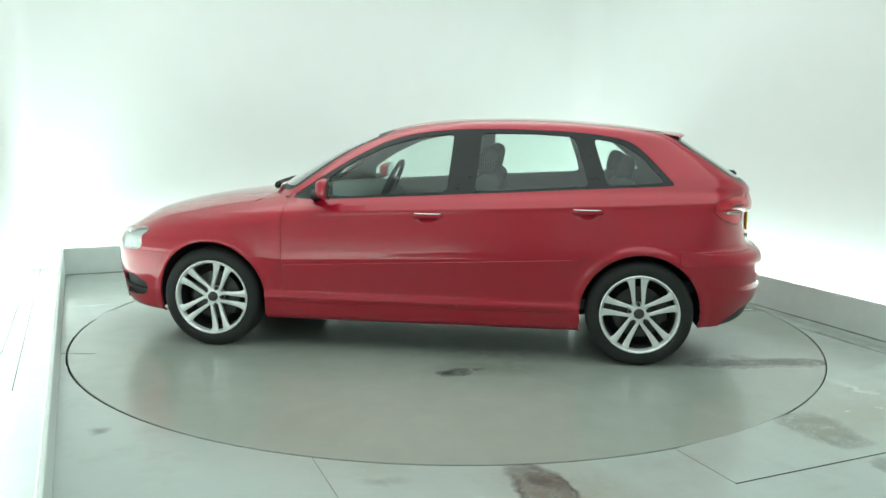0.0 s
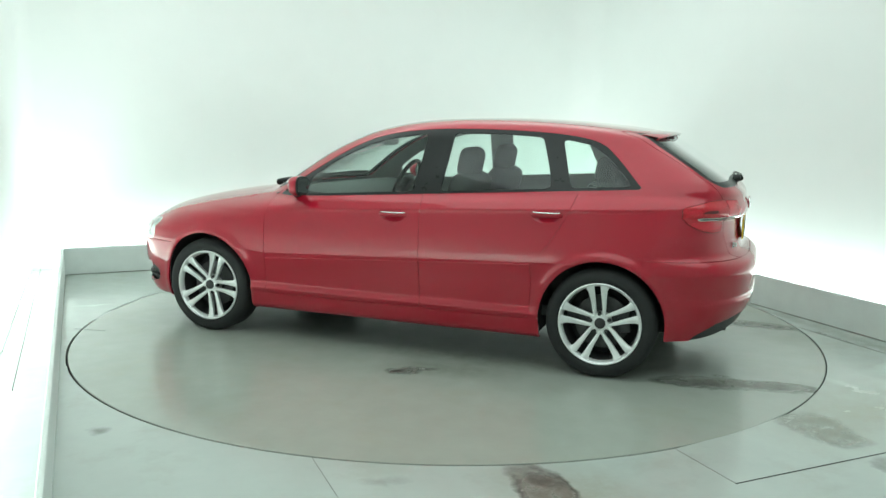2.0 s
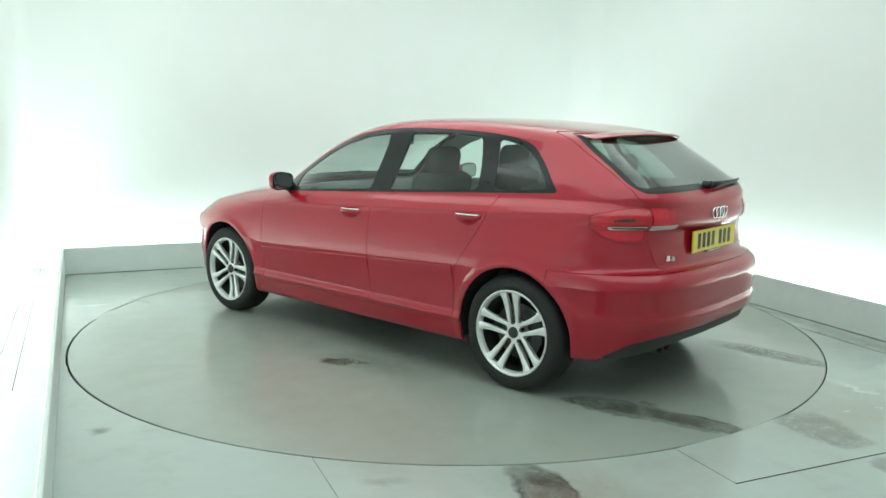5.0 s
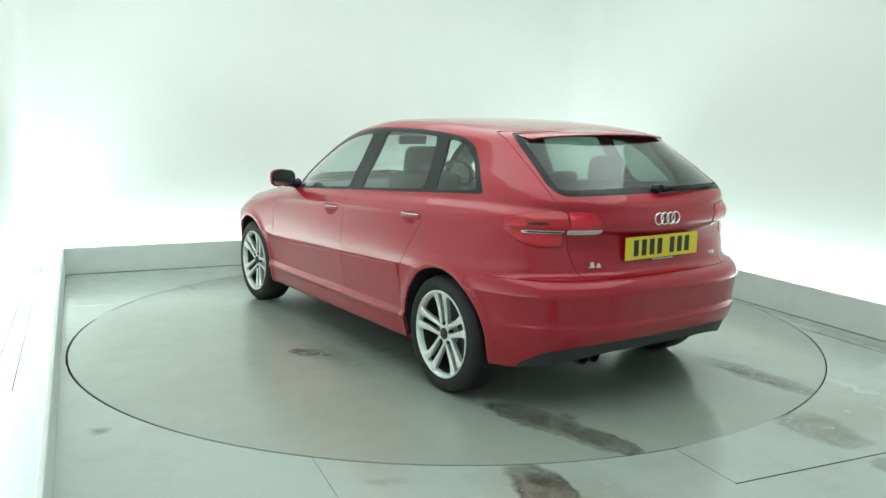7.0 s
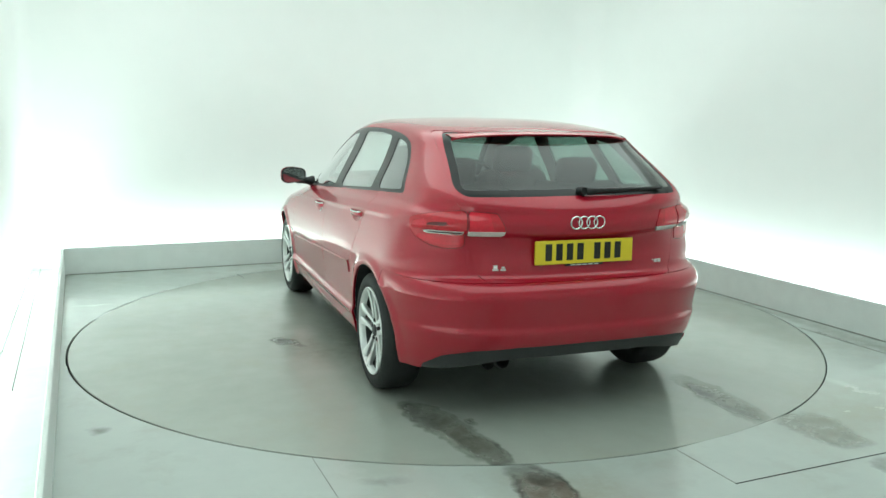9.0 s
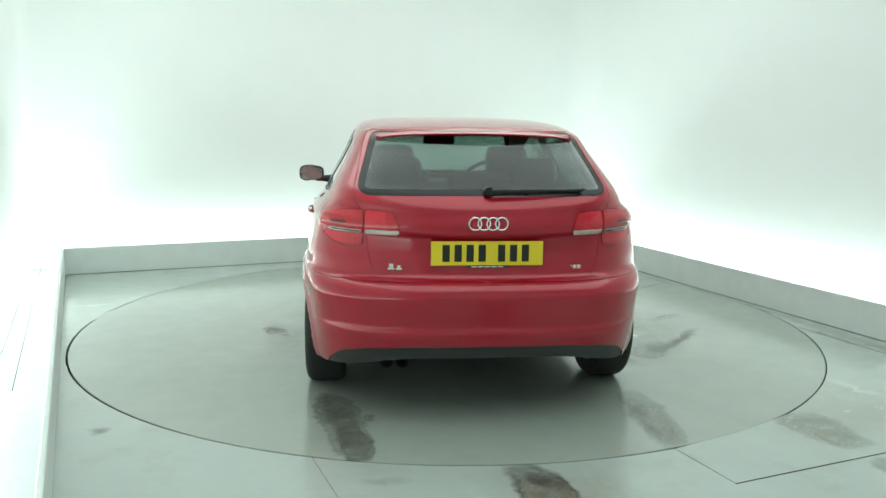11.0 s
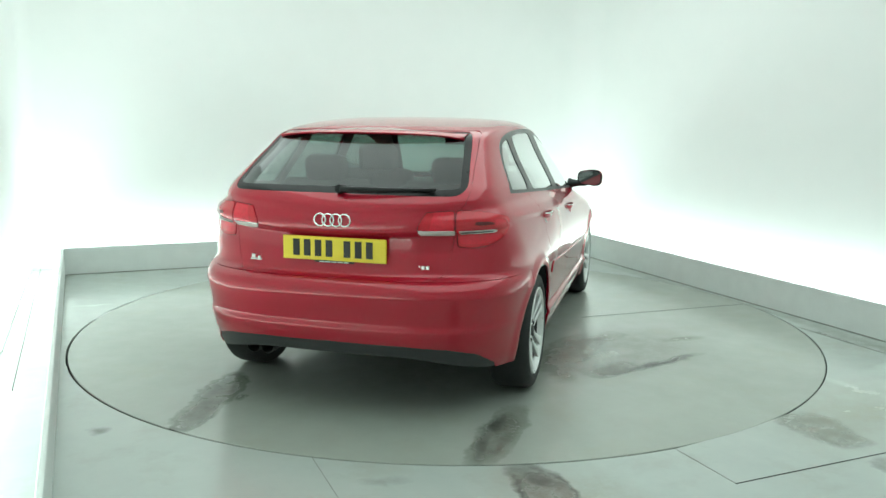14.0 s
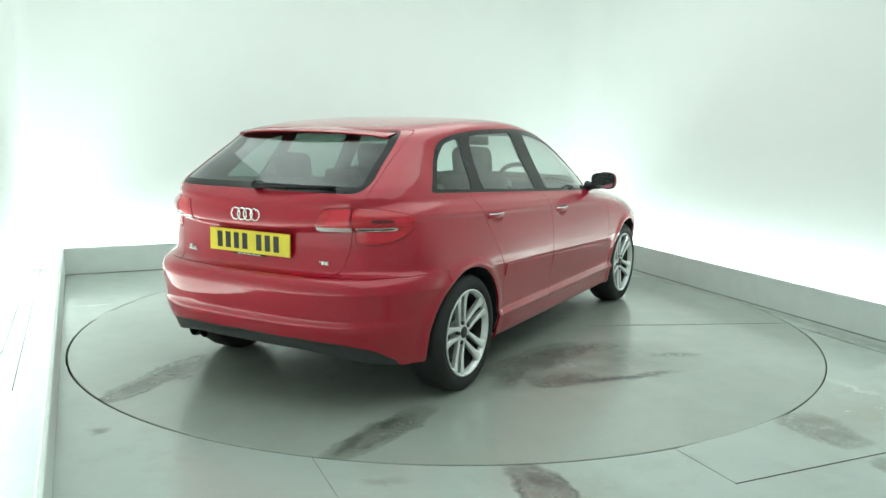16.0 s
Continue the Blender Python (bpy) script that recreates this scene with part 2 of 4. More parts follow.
def build_kerb_joints():
    for u0, u1, v0, v1 in ((-KERB_U, KERB_U, KERB_V - 0.005, KERB_V + 0.002), (KERB_U - 0.006, KERB_U + 0.002, -3.4, KERB_V - 0.006), (-2.500, -2.494, 0.4, KERB_V - 0.006)):
        bm = bmesh.new()
        box(bm, u0, u1, v0, v1, 0.0005, 0.006)
        ob = part("kerb_joint", bm, FAINT_JOINT)
        ob.matrix_world = ROOM
        tagged(ob, "dark seam at the foot of the kerb", "floor joint", kind="structure")
    bm = bmesh.new()
    box(bm, -0.005, 0.0, -3.55, 0.0, 0.032, 0.04, Matrix.Translation((-2.710, 2.86, 0)) @ pose(0, 0, 0, 0, 0, 0.65))
    ob = part("light_seam", bm, GAP)
    ob.matrix_world = ROOM
    tagged(ob, "thin grey seam along the trough light", "seam", kind="structure")


build_kerb_joints()


def build_walls():
    """White cyclorama: back, right and left walls in one curved sheet, corners coved."""
    r = 0.32
    path = [(WALL_L, WALL_F)]
    for k in range(13):
        a = math.pi - math.pi / 2 * k / 12
        path.append((WALL_L + 0.12 + 0.12 * math.cos(a), WALL_B - 0.12 + 0.12 * math.sin(a)))
    for k in range(13):
        a = math.pi / 2 - math.pi / 2 * k / 12
        path.append((WALL_R - r + r * math.cos(a), WALL_B - r + r * math.sin(a)))
    path.append((WALL_R, WALL_F))
    bm = bmesh.new()
    n = len(path)
    inner, outer = [], []
    for i, (u, v) in enumerate(path):
        a, b = path[max(i - 1, 0)], path[min(i + 1, n - 1)]
        d = Vector((b[0] - a[0], b[1] - a[1])).normalized()
        nx, ny = -d.y, d.x
        inner.append([bm.verts.new((u, v, z)) for z in (0.0, ROOM_H)])
        outer.append([bm.verts.new((u + nx * 0.1, v + ny * 0.1, z)) for z in (0.0, ROOM_H)])
    for i in range(n - 1):
        bm.faces.new((inner[i][0], inner[i + 1][0], inner[i + 1][1], inner[i][1]))
        bm.faces.new((outer[i + 1][0], outer[i][0], outer[i][1], outer[i + 1][1]))
        bm.faces.new((inner[i][1], inner[i + 1][1], outer[i + 1][1], outer[i][1]))
    for i in (0, n - 1):
        bm.faces.new((inner[i][0], inner[i][1], outer[i][1], outer[i][0]))
    bmesh.ops.recalc_face_normals(bm, faces=bm.faces)
    ob = part("wall_cyclorama", bm, WALL, smooth=True, angle=35)
    ob.matrix_world = ROOM
    tagged(ob, "plain white studio wall, coved corners, lit from below", "wall", kind="structure")


build_walls()
bm = bmesh.new()
box(bm, -1.262, -1.258, WALL_B - 0.0015, WALL_B + 0.01, 0.0, ROOM_H)
wall_seam = part("wall_seam", bm, CEILING)
wall_seam.matrix_world = ROOM
tagged(wall_seam, "fine upright seam in the white wall", "seam", kind="structure")
# unseen wall, added to close the room for bounce light and reflections
slab("wall_front", WALL_L, WALL_R, WALL_F - 0.1, WALL_F, 0, ROOM_H, WALL, "plain white wall added behind the camera, out of view", "wall")
slab("ceiling", WALL_L - 0.1, WALL_R + 0.1, WALL_F - 0.1, WALL_B + 0.1, ROOM_H, ROOM_H + 0.1, CEILING, "plain white ceiling", "ceiling")


def build_turntable():
    t = thing("turntable", "round grey-green turntable set flush in the floor", "turntable")
    bm = bmesh.new()
    seg = 160
    top, rim, low = [], [], []
    for k in range(seg):
        c, s = math.cos(2 * math.pi * k / seg), math.sin(2 * math.pi * k / seg)
        top.append(bm.verts.new(((DISC_R - 0.008) * c, (DISC_R - 0.008) * s, 0.0)))
        rim.append(bm.verts.new(((DISC_R - 0.006) * c, (DISC_R - 0.006) * s, -0.003)))
        low.append(bm.verts.new(((DISC_R - 0.006) * c, (DISC_R - 0.006) * s, -0.06)))
    bm.faces.new(top)
    for k in range(seg):
        j = (k + 1) % seg
        bm.faces.new((rim[k], rim[j], top[j], top[k]))
        bm.faces.new((low[k], low[j], rim[j], rim[k]))
    part("deck", bm, DISC, t)
    # near-black band on the deck's edge, painting the ring gap's shade
    bm = bmesh.new()
    r0, r1 = DISC_R - 0.0062, DISC_R - 0.0045
    for k in range(seg):
        a, b = 2 * math.pi * k / seg, 2 * math.pi * (k + 1) / seg
        vs = [bm.verts.new((r * math.cos(q), r * math.sin(q), z)) for r, q, z in ((r1, a, -0.06), (r1, b, -0.06), (r1, b, -0.0045), (r1, a, -0.0045), (r0, a, -0.0045), (r0, b, -0.0045))]
        bm.faces.new(vs[:4])
        bm.faces.new((vs[3], vs[2], vs[5], vs[4]))
    part("edge_band", bm, GAP, t, "dark band that paints the shade in the ring gap")
    for a, b in (((0.35, -0.93), (1.20, -2.10)), ((1.90, 1.14), (2.12, 1.18))):
        bm = bmesh.new()
        d = Vector((b[0] - a[0], b[1] - a[1]))
        m = Matrix.Translation((a[0] + 0.062, a[1] + 0.027, 0)) @ pose(0, 0, 0, 0, 0, math.degrees(math.atan2(d.y, d.x)))
        box(bm, 0, d.length, -0.004, 0.004, -0.004, 0.0012, m)
        part("plate_joint", bm, DARK_JOINT, t)
    return t


turntable = build_turntable()


def build_ring_fill(a0, a1, width):
    """Packed grit that closes or narrows the open ring round the turntable."""
    bm = bmesh.new()
    n = max(6, int(abs(a1 - a0) / 2))
    R = DISC_R + 0.006
    prev = None
    for k in range(n + 1):
        a = radians(a0 + (a1 - a0) * k / n)
        w = width * min(1.0, 4 * k / n + 0.05, 4 * (n - k) / n + 0.05)
        ring = [bm.verts.new(((R - d) * math.cos(a), (R - d) * math.sin(a), z)) for d, z in ((0, -0.0005), (w, -0.0005), (w, -0.02), (0, -0.02))]
        if prev:
            for q in range(4):
                bm.faces.new((prev[q], prev[(q + 1) % 4], ring[(q + 1) % 4], ring[q]))
        prev = ring
    bmesh.ops.recalc_face_normals(bm, faces=bm.faces)
    ob = part("ring_filling", bm, FLOOR)
    ob.matrix_world = ROOM
    tagged(ob, "grey grit packed into the turntable's ring joint", "floor joint", kind="structure")


for a0, a1, w in ((-89.3, -70.0, 0.0145), (-70.0, -34.0, 0.005), (-33.5, 116.0, 0.0095), (116.5, 150.0, 0.0075), (150.5, 160.5, 0.0145)):
    build_ring_fill(a0, a1, w)

# ---------------------------------------------------------------- car materials
def car_paint():
    """Solid red under a clear coat with faint orange peel."""
    m, nt, b = material("red_car_paint")
    co = coords(nt)
    n = noise_of(nt, co, 900.0, 2)
    nt.links.new(ramp(nt, n, [(0.3, (0.355, 0.004, 0.019)), (0.7, (0.43, 0.006, 0.026))]), b.inputs["Base Color"])
    b.inputs["Metallic"].default_value = 0.15
    b.inputs["Roughness"].default_value = 0.40
    b.inputs["Coat Weight"].default_value = 1.0
    b.inputs["Coat IOR"].default_value = 1.53
    b.inputs["Specular IOR Level"].default_value = 0.15
    nt.links.new(ramp(nt, noise_of(nt, co, 3.0), [(0.3, 0.018), (0.7, 0.035)]), b.inputs["Coat Roughness"])
    bp = nd(nt, "ShaderNodeBump", Strength=0.03, Distance=0.001)
    nt.links.new(noise_of(nt, co, 140.0, 2), bp.inputs["Height"])
    nt.links.new(bp.outputs[0], b.inputs["Coat Normal"])
    return m


def glazing(name, tint, gloss=1.0):
    m, nt, b = material(name)
    nt.nodes.remove(b)
    out = nt.nodes["Material Output"]
    tr, gl = nd(nt, "ShaderNodeBsdfTransparent", Color=(*tint, 1)), nd(nt, "ShaderNodeBsdfGlossy", Color=(0.97, 0.98, 0.98, 1), Roughness=0.02)
    lw = nd(nt, "ShaderNodeLayerWeight", Blend=0.5)
    fres = mth(nt, "ADD", mth(nt, "MULTIPLY", mth(nt, "POWER", lw.outputs["Facing"], 4.0), 1.20), 0.035)
    mx = nt.nodes.new("ShaderNodeMixShader")
    nt.links.new(mth(nt, "MULTIPLY", fres, gloss, True), mx.inputs[0])
    nt.links.new(tr.outputs[0], mx.inputs[1])
    nt.links.new(gl.outputs[0], mx.inputs[2])
    nt.links.new(mx.outputs[0], out.inputs[0])
    return m


PAINT = car_paint()
GLASS = glazing("tinted_window_glass", (0.80, 0.90, 0.86), 1.5)
REAR_GLASS = glazing("dark_tinted_glass", (0.15, 0.245, 0.21), 1.1)
FRIT = plain("black_glass_border", (0.010, 0.012, 0.012), 0.30, vary=0.1, coat=0.05, spec=0.2)
GLOSS_BLACK = plain("gloss_black_trim", (0.012, 0.014, 0.014), 0.3, vary=0.1, coat=0.2, spec=0.25)
LENS = glazing("clear_lamp_lens", (0.93, 0.96, 0.95))
TRIM = plain("black_trim", (0.014, 0.016, 0.016), 0.42, vary=0.2, spec=0.25)
PLASTIC = plain("dark_grey_plastic", (0.035, 0.037, 0.037), 0.55, vary=0.2, scale=60, bump=0.1)
LINER = plain("dark_liner", (0.012, 0.012, 0.013), 0.85)
RUBBER = plain("tyre_rubber", (0.012, 0.0135, 0.0135), 0.7, vary=0.25, scale=40, bump=0.12)
ALLOY = plain("silver_alloy", (0.78, 0.80, 0.79), 0.30, metal=0.45, vary=0.06, scale=30)
DARK_ALLOY = plain("dark_brake_metal", (0.07, 0.07, 0.07), 0.45, metal=0.8, vary=0.3, scale=30)
BARREL = plain("dark_barrel_metal", (0.06, 0.06, 0.06), 0.5, metal=0.6, vary=0.3, scale=30)
CHROME = plain("chrome", (0.82, 0.83, 0.83), 0.12, metal=1.0, vary=0.03)
RED_LENS = plain("red_lamp_lens", (0.50, 0.008, 0.022), 0.10, coat=0.5, vary=0.14, scale=60)
BRIGHT_LENS = plain("bright_red_lamp_lens", (0.62, 0.010, 0.030), 0.10, coat=0.5, vary=0.14, scale=60)
DARK_LENS = plain("dark_red_lamp_lens", (0.10, 0.006, 0.010), 0.12, coat=0.5, vary=0.1, scale=60)
CLEAR_BAR = plain("clear_lamp_bar", (0.62, 0.62, 0.60), 0.2, coat=1.0, vary=0.05)
YELLOW = plain("yellow_plate", (0.80, 0.62, 0.03), 0.4, vary=0.04)
INK = plain("black_ink", (0.012, 0.012, 0.012), 0.5)
WHITE_INK = plain("white_print", (0.75, 0.75, 0.75), 0.5)
CLOTH = plain("dark_seat_cloth", (0.05, 0.056, 0.055), 0.9, vary=0.15, scale=30, bump=0.05)
CABIN = plain("dark_cabin_plastic", (0.085, 0.092, 0.09), 0.7, vary=0.2, scale=60, bump=0.15)
LINING = plain("grey_cabin_lining", (0.40, 0.41, 0.39), 0.9, vary=0.05)
REFLECTOR = plain("lamp_reflector", (0.82, 0.84, 0.84), 0.25, metal=0.3, vary=0.05)
MIRROR = plain("mirror_glass", (0.42, 0.45, 0.45), 0.03, metal=1.0, vary=0.0)

# ---------------------------------------------------------------- the car's skin
# Level lines round the car: height, front end, tail end, half width, length and
# squareness of the front corner, length and squareness of the tail corner, taper to the tail.
LEVELS = [
    (0.185, 2.02, -1.92, 0.8, 0.95, 3, 0.72, 3.3, 0.05),
    (0.205, 2.07, -1.96, 0.832, 1, 3, 0.72, 3.3, 0.05),
    (0.25, 2.1, -1.99, 0.848, 1.05, 3, 0.72, 3.3, 0.05),
    (0.335, 2.12, -2.03, 0.860, 1.1, 3, 0.74, 3.3, 0.05),
    (0.362, 2.125, -2.048, 0.858, 1.1, 3, 0.74, 3.3, 0.05),
    (0.445, 2.14, -2.07, 0.866, 1.13, 3, 0.75, 3.3, 0.05),
    (0.465, 2.14, -2.063, 0.868, 1.13, 3, 0.75, 3.3, 0.05),
    (0.54, 2.14, -2.071, 0.876, 1.12, 3, 0.75, 3.3, 0.05),
    (0.588, 2.134, -2.076, 0.8828, 1.11, 3, 0.74, 3.3, 0.052),
    (0.598, 2.132, -2.077, 0.8846, 1.1, 3, 0.74, 3.3, 0.052),
    (0.604, 2.131, -2.077, 0.8843, 1.1, 3, 0.74, 3.3, 0.052),
    (0.645, 2.11, -2.066, 0.8836, 1.08, 3, 0.72, 3.2, 0.056),
    (0.668, 2.09, -2.038, 0.8824, 1.07, 3, 0.68, 3.1, 0.065),
    (0.69, 2.05, -1.992, 0.8813, 1.05, 2.9, 0.62, 2.9, 0.075),
    (0.75, 1.95, -1.976, 0.8762, 1.02, 2.9, 0.5, 2.7, 0.1),
    (0.8, 1.86, -1.968, 0.869, 1, 2.8, 0.44, 2.6, 0.12),
    (0.862, 1.62, -1.97, 0.858, 0.95, 2.7, 0.4, 2.55, 0.135),
    (0.882, 1.51, -1.998, 0.8535, 0.93, 2.65, 0.39, 2.55, 0.138),
    (0.9, 1.4, -2.004, 0.848, 0.9, 2.6, 0.38, 2.55, 0.14),
    (0.925, 1.2, -2.006, 0.8365, 0.8, 2.6, 0.38, 2.55, 0.14),
    (0.945, 1.06, -2.002, 0.820, 0.68, 2.6, 0.4, 2.6, 0.14),
    (0.97, 1.02, -1.992, 0.796, 0.66, 2.6, 0.42, 2.8, 0.14),
    (1, 0.98, -1.985, 0.782, 0.7, 2.8, 0.45, 3.2, 0.14),
    (1.05, 0.9, -1.943, 0.758, 0.74, 3.1, 0.5, 3.8, 0.14),
    (1.1, 0.812, -1.87, 0.732, 0.78, 3.3, 0.53, 4.2, 0.135),
    (1.177, 0.675, -1.757, 0.69, 0.8, 3.5, 0.55, 4.8, 0.133),
    (1.269, 0.468, -1.617, 0.645, 0.8, 3.8, 0.58, 5.2, 0.13),
    (1.32, 0.328, -1.537, 0.622, 0.78, 3.9, 0.6, 5.2, 0.13),
    (1.352, 0.225, -1.43, 0.602, 0.72, 3.5, 0.62, 4.5, 0.13),
    (1.382, 0.085, -1.225, 0.568, 0.62, 3.1, 0.6, 3.5, 0.13),
    (1.402, -0.06, -1.02, 0.495, 0.46, 2.6, 0.46, 2.6, 0.12),
    (1.413, -0.27, -0.83, 0.37, 0.27, 2.2, 0.27, 2.2, 0.1),
    (1.419, -0.48, -0.64, 0.16, 0.075, 2, 0.075, 2, 0.1),
]


def pchip(xs, ys, q):
    """Monotone cubic through the points."""
    xs, ys, q = (np.asarray(a, float) for a in (xs, ys, q))
    h, d = np.diff(xs), np.diff(ys) / np.diff(xs)
    m = np.zeros_like(ys)
    m[0], m[-1] = d[0], d[-1]
    for i in range(1, len(xs) - 1):
        if d[i - 1] * d[i] > 0:
            w1, w2 = 2 * h[i] + h[i - 1], h[i] + 2 * h[i - 1]
            m[i] = (w1 + w2) / (w1 / d[i - 1] + w2 / d[i])
    i = np.clip(np.searchsorted(xs, q) - 1, 0, len(xs) - 2)
    t = (q - xs[i]) / h[i]
    return (ys[i] * (1 + 2 * t) * (1 - t) ** 2 + m[i] * h[i] * t * (1 - t) ** 2
            + ys[i + 1] * t * t * (3 - 2 * t) + m[i + 1] * h[i] * t * t * (t - 1))


def skin_grid():
    """Left half of the skin: rows of (x, y, z, way from the tail's middle, way from the nose's middle)."""
    lv = np.array(LEVELS)
    zs = []
    for a, b in zip(lv[:, 0], lv[1:, 0]):
        n = max(2, int(round((b - a) / 0.011)))
        zs += list(np.linspace(a, b, n, endpoint=False))
    zs = np.array(zs + [lv[-1, 0]])
    par = [pchip(lv[:, 0], lv[:, k], zs) for k in range(1, 9)]
    th = np.linspace(0, math.pi / 2, 64)
    rows = []
    for z, xf, xr, w, lf, nf, lr, nr, tp in zip(zs, *par):
        c, s = np.cos(th), np.sin(th)
        fx, fy = xf - lf + lf * c ** (2 / nf), w * s ** (2 / nf)
        rx, ry = xr + lr - lr * c ** (2 / nr), w * s ** (2 / nr)
        mid = np.linspace(xf - lf, xr + lr, 92)[1:-1]
        x = np.concatenate([fx, mid, rx[::-1]])
        y = np.concatenate([fy, np.full(len(mid), w), ry[::-1]])
        y = y * (1 - tp * np.clip((-0.5 - x) / 1.5, 0, 2) ** 2)
        # even out the spacing along the loop
        s1 = np.concatenate([[0], np.cumsum(np.hypot(np.diff(x), np.diff(y)))])
        q = np.linspace(0, s1[-1], 260)
        x, y = np.interp(q, s1, x), np.interp(q, s1, y)
        zz = np.full(len(x), z)
        rows.append(np.stack([x, y, zz, s1[-1] - q, q], 1))
    g = np.array(rows)
    # the shoulder rises gently towards the tail
    x, z = g[..., 0], g[..., 2]
    wgt = np.clip((z - 0.70) / 0.15, 0, 1) * np.clip((1.25 - z) / 0.2, 0, 1)
    g[..., 2] += -0.045 * (np.clip(x, -1.5, 0.7) + 0.35) * wgt * (g[..., 1] / 0.85).clip(0, 1) ** 2
    # the crease along the doors falls towards the front
    x, z = g[..., 0], g[..., 2]
    hump = np.clip(np.minimum((z - 0.42) / 0.15, (0.80 - z) / 0.17), 0, 1)
    fall = 0.036 * np.clip(x + 0.15, -0.85, 1.0) * np.clip((1.18 - x) / 0.34, 0, 1) * np.clip((x + 1.55) / 0.45, 0, 1)
    g[..., 2] -= fall * hump * hump * (3 - 2 * hump) * (g[..., 1] / 0.85).clip(0, 1) ** 2
    # the sill's edge and the line along the shoulder
    x, z = g[..., 0], g[..., 2]
    g[..., 1] += 0.013 * np.exp(-((z - 0.330) / 0.020) ** 2) * np.clip((1.02 - np.abs(x)) / 0.12, 0, 1)
    g[..., 1] += 0.0065 * np.exp(-((z - 0.876 + 0.045 * x) / 0.013) ** 2) * np.clip((x + 1.75) / 0.3, 0, 1) * np.clip((0.85 - x) / 0.3, 0, 1)
    # the fold between wing and bonnet
    x, y, z = g[..., 0].copy(), g[..., 1].copy(), g[..., 2].copy()
    fold = np.exp(-np.abs(z - 0.925 + 0.145 * (x - 0.85) + 0.05 * (x - 0.85) ** 2) / 0.022) * np.clip((x - 0.78) / 0.15, 0, 1) * np.clip((1.75 - x) / 0.15, 0, 1) * np.clip((y - 0.45) / 0.1, 0, 1)
    g[..., 1] += 0.012 * fold
    g[..., 2] += 0.006 * fold
    # wheel-arch lips swell out a little
    for xc in (1.289, -1.289):
        d = np.hypot(g[..., 0] - xc, g[..., 2] - 0.317)
        g[..., 1] += 0.013 * np.exp(-((d - 0.358) / 0.024) ** 2) * (g[..., 1] > 0.6)
    return g


class Skin:
    """Faces of the half skin with a label each, cut along the zero lines of fields."""

    def __init__(self, g):
        n, m, k = g.shape
        self.V = [tuple(v) for v in g.reshape(-1, k)]
        idx = np.arange(n * m).reshape(n, m)
        self.F = [(int(idx[i, j]), int(idx[i, j + 1]), int(idx[i + 1, j + 1]), int(idx[i + 1, j])) for i in range(n - 1) for j in range(m - 1)]
        self.F.append(tuple(int(k) for k in idx[-1]))      # the crown of the roof
        self.L = ["body"] * len(self.F)

    def cut(self, field, name, among=("body",)):
        vals = field(np.array(self.V))
        cache, F, L = {}, [], []
        extra = []

        def mid(a, b):
            key = (a, b) if a < b else (b, a)
            if key not in cache:
                t = vals[a] / (vals[a] - vals[b])
                cache[key] = len(self.V) + len(extra)
                extra.append(tuple(p + (q - p) * t for p, q in zip(self.V[a], self.V[b])))
            return cache[key]

        for f, l in zip(self.F, self.L):
            if l not in among:
                F.append(f), L.append(l)
                continue
            inside = [vals[v] <= 0 for v in f]
            if all(inside):
                F.append(f), L.append(name)
            elif not any(inside):
                F.append(f), L.append(l)
            else:
                a, b = [], []
                for i, v in enumerate(f):
                    w = f[(i + 1) % len(f)]
                    (a if inside[i] else b).append(v)
                    if inside[i] != inside[(i + 1) % len(f)]:
                        k = mid(v, w)
                        a.append(k), b.append(k)
                F.append(tuple(a)), L.append(name)
                F.append(tuple(b)), L.append(l)
        self.V += extra
        self.F, self.L = F, L

    def panel(self, field, name, among=("body",), gap=0.0012):
        """Cuts a panel out, with an open joint round it."""
        self.cut(lambda v: field(v) + gap, name, among)
        self.cut(lambda v: field(v) - gap, "joint", among)


def smooth_loop(pts, n=8, closed=True):
    """Catmull-Rom through the points."""
    p = [np.array(a, float) for a in pts]
    out, c = [], len(p)
    for i in range(c if closed else c - 1):
        a, b, d, e = (p[(i + k) % c] if closed else p[min(max(i + k, 0), c - 1)] for k in (-1, 0, 1, 2))
        for t in np.linspace(0, 1, n, endpoint=False):
            out.append(0.5 * (2 * b + (d - a) * t + (2 * a - 5 * b + 4 * d - e) * t * t + (3 * b - a - 3 * d + e) * t ** 3))
    if not closed:
        out.append(p[-1])
    return np.array(out)


def rounded(pts, r, n=5):
    """A polygon with rounded corners."""
    out, c = [], len(pts)
    for i in range(c):
        a, b, d = (np.array(pts[(i + k) % c], float) for k in (-1, 0, 1))
        ra = min(r, np.linalg.norm(a - b) * 0.45)
        rd = min(r, np.linalg.norm(d - b) * 0.45)
        p, q = b + (a - b) / np.linalg.norm(a - b) * ra, b + (d - b) / np.linalg.norm(d - b) * rd
        for t in np.linspace(0, 1, n):
            out.append((1 - t) ** 2 * p + 2 * t * (1 - t) * b + t * t * q)
    return np.array(out)


def loop_field(loop, u, w):
    """Signed distance to a closed outline in the plane of two columns; negative inside."""
    loop = np.asarray(loop, float)

    def field(v):
        p = np.stack([v[:, u], v[:, w]], 1)
        best, inside = np.full(len(p), 1e9), np.zeros(len(p), bool)
        for a, b in zip(loop, np.roll(loop, -1, 0)):
            d = b - a
            t = np.clip(((p - a) @ d) / max(d @ d, 1e-12), 0, 1)
            best = np.minimum(best, np.hypot(*(p - a - t[:, None] * d).T))
            cr = (a[1] > p[:, 1]) != (b[1] > p[:, 1])
            if a[1] != b[1]:
                inside ^= cr & (p[:, 0] < a[0] + (p[:, 1] - a[1]) * d[0] / d[1])
        return np.where(inside, -best, best)
    return field


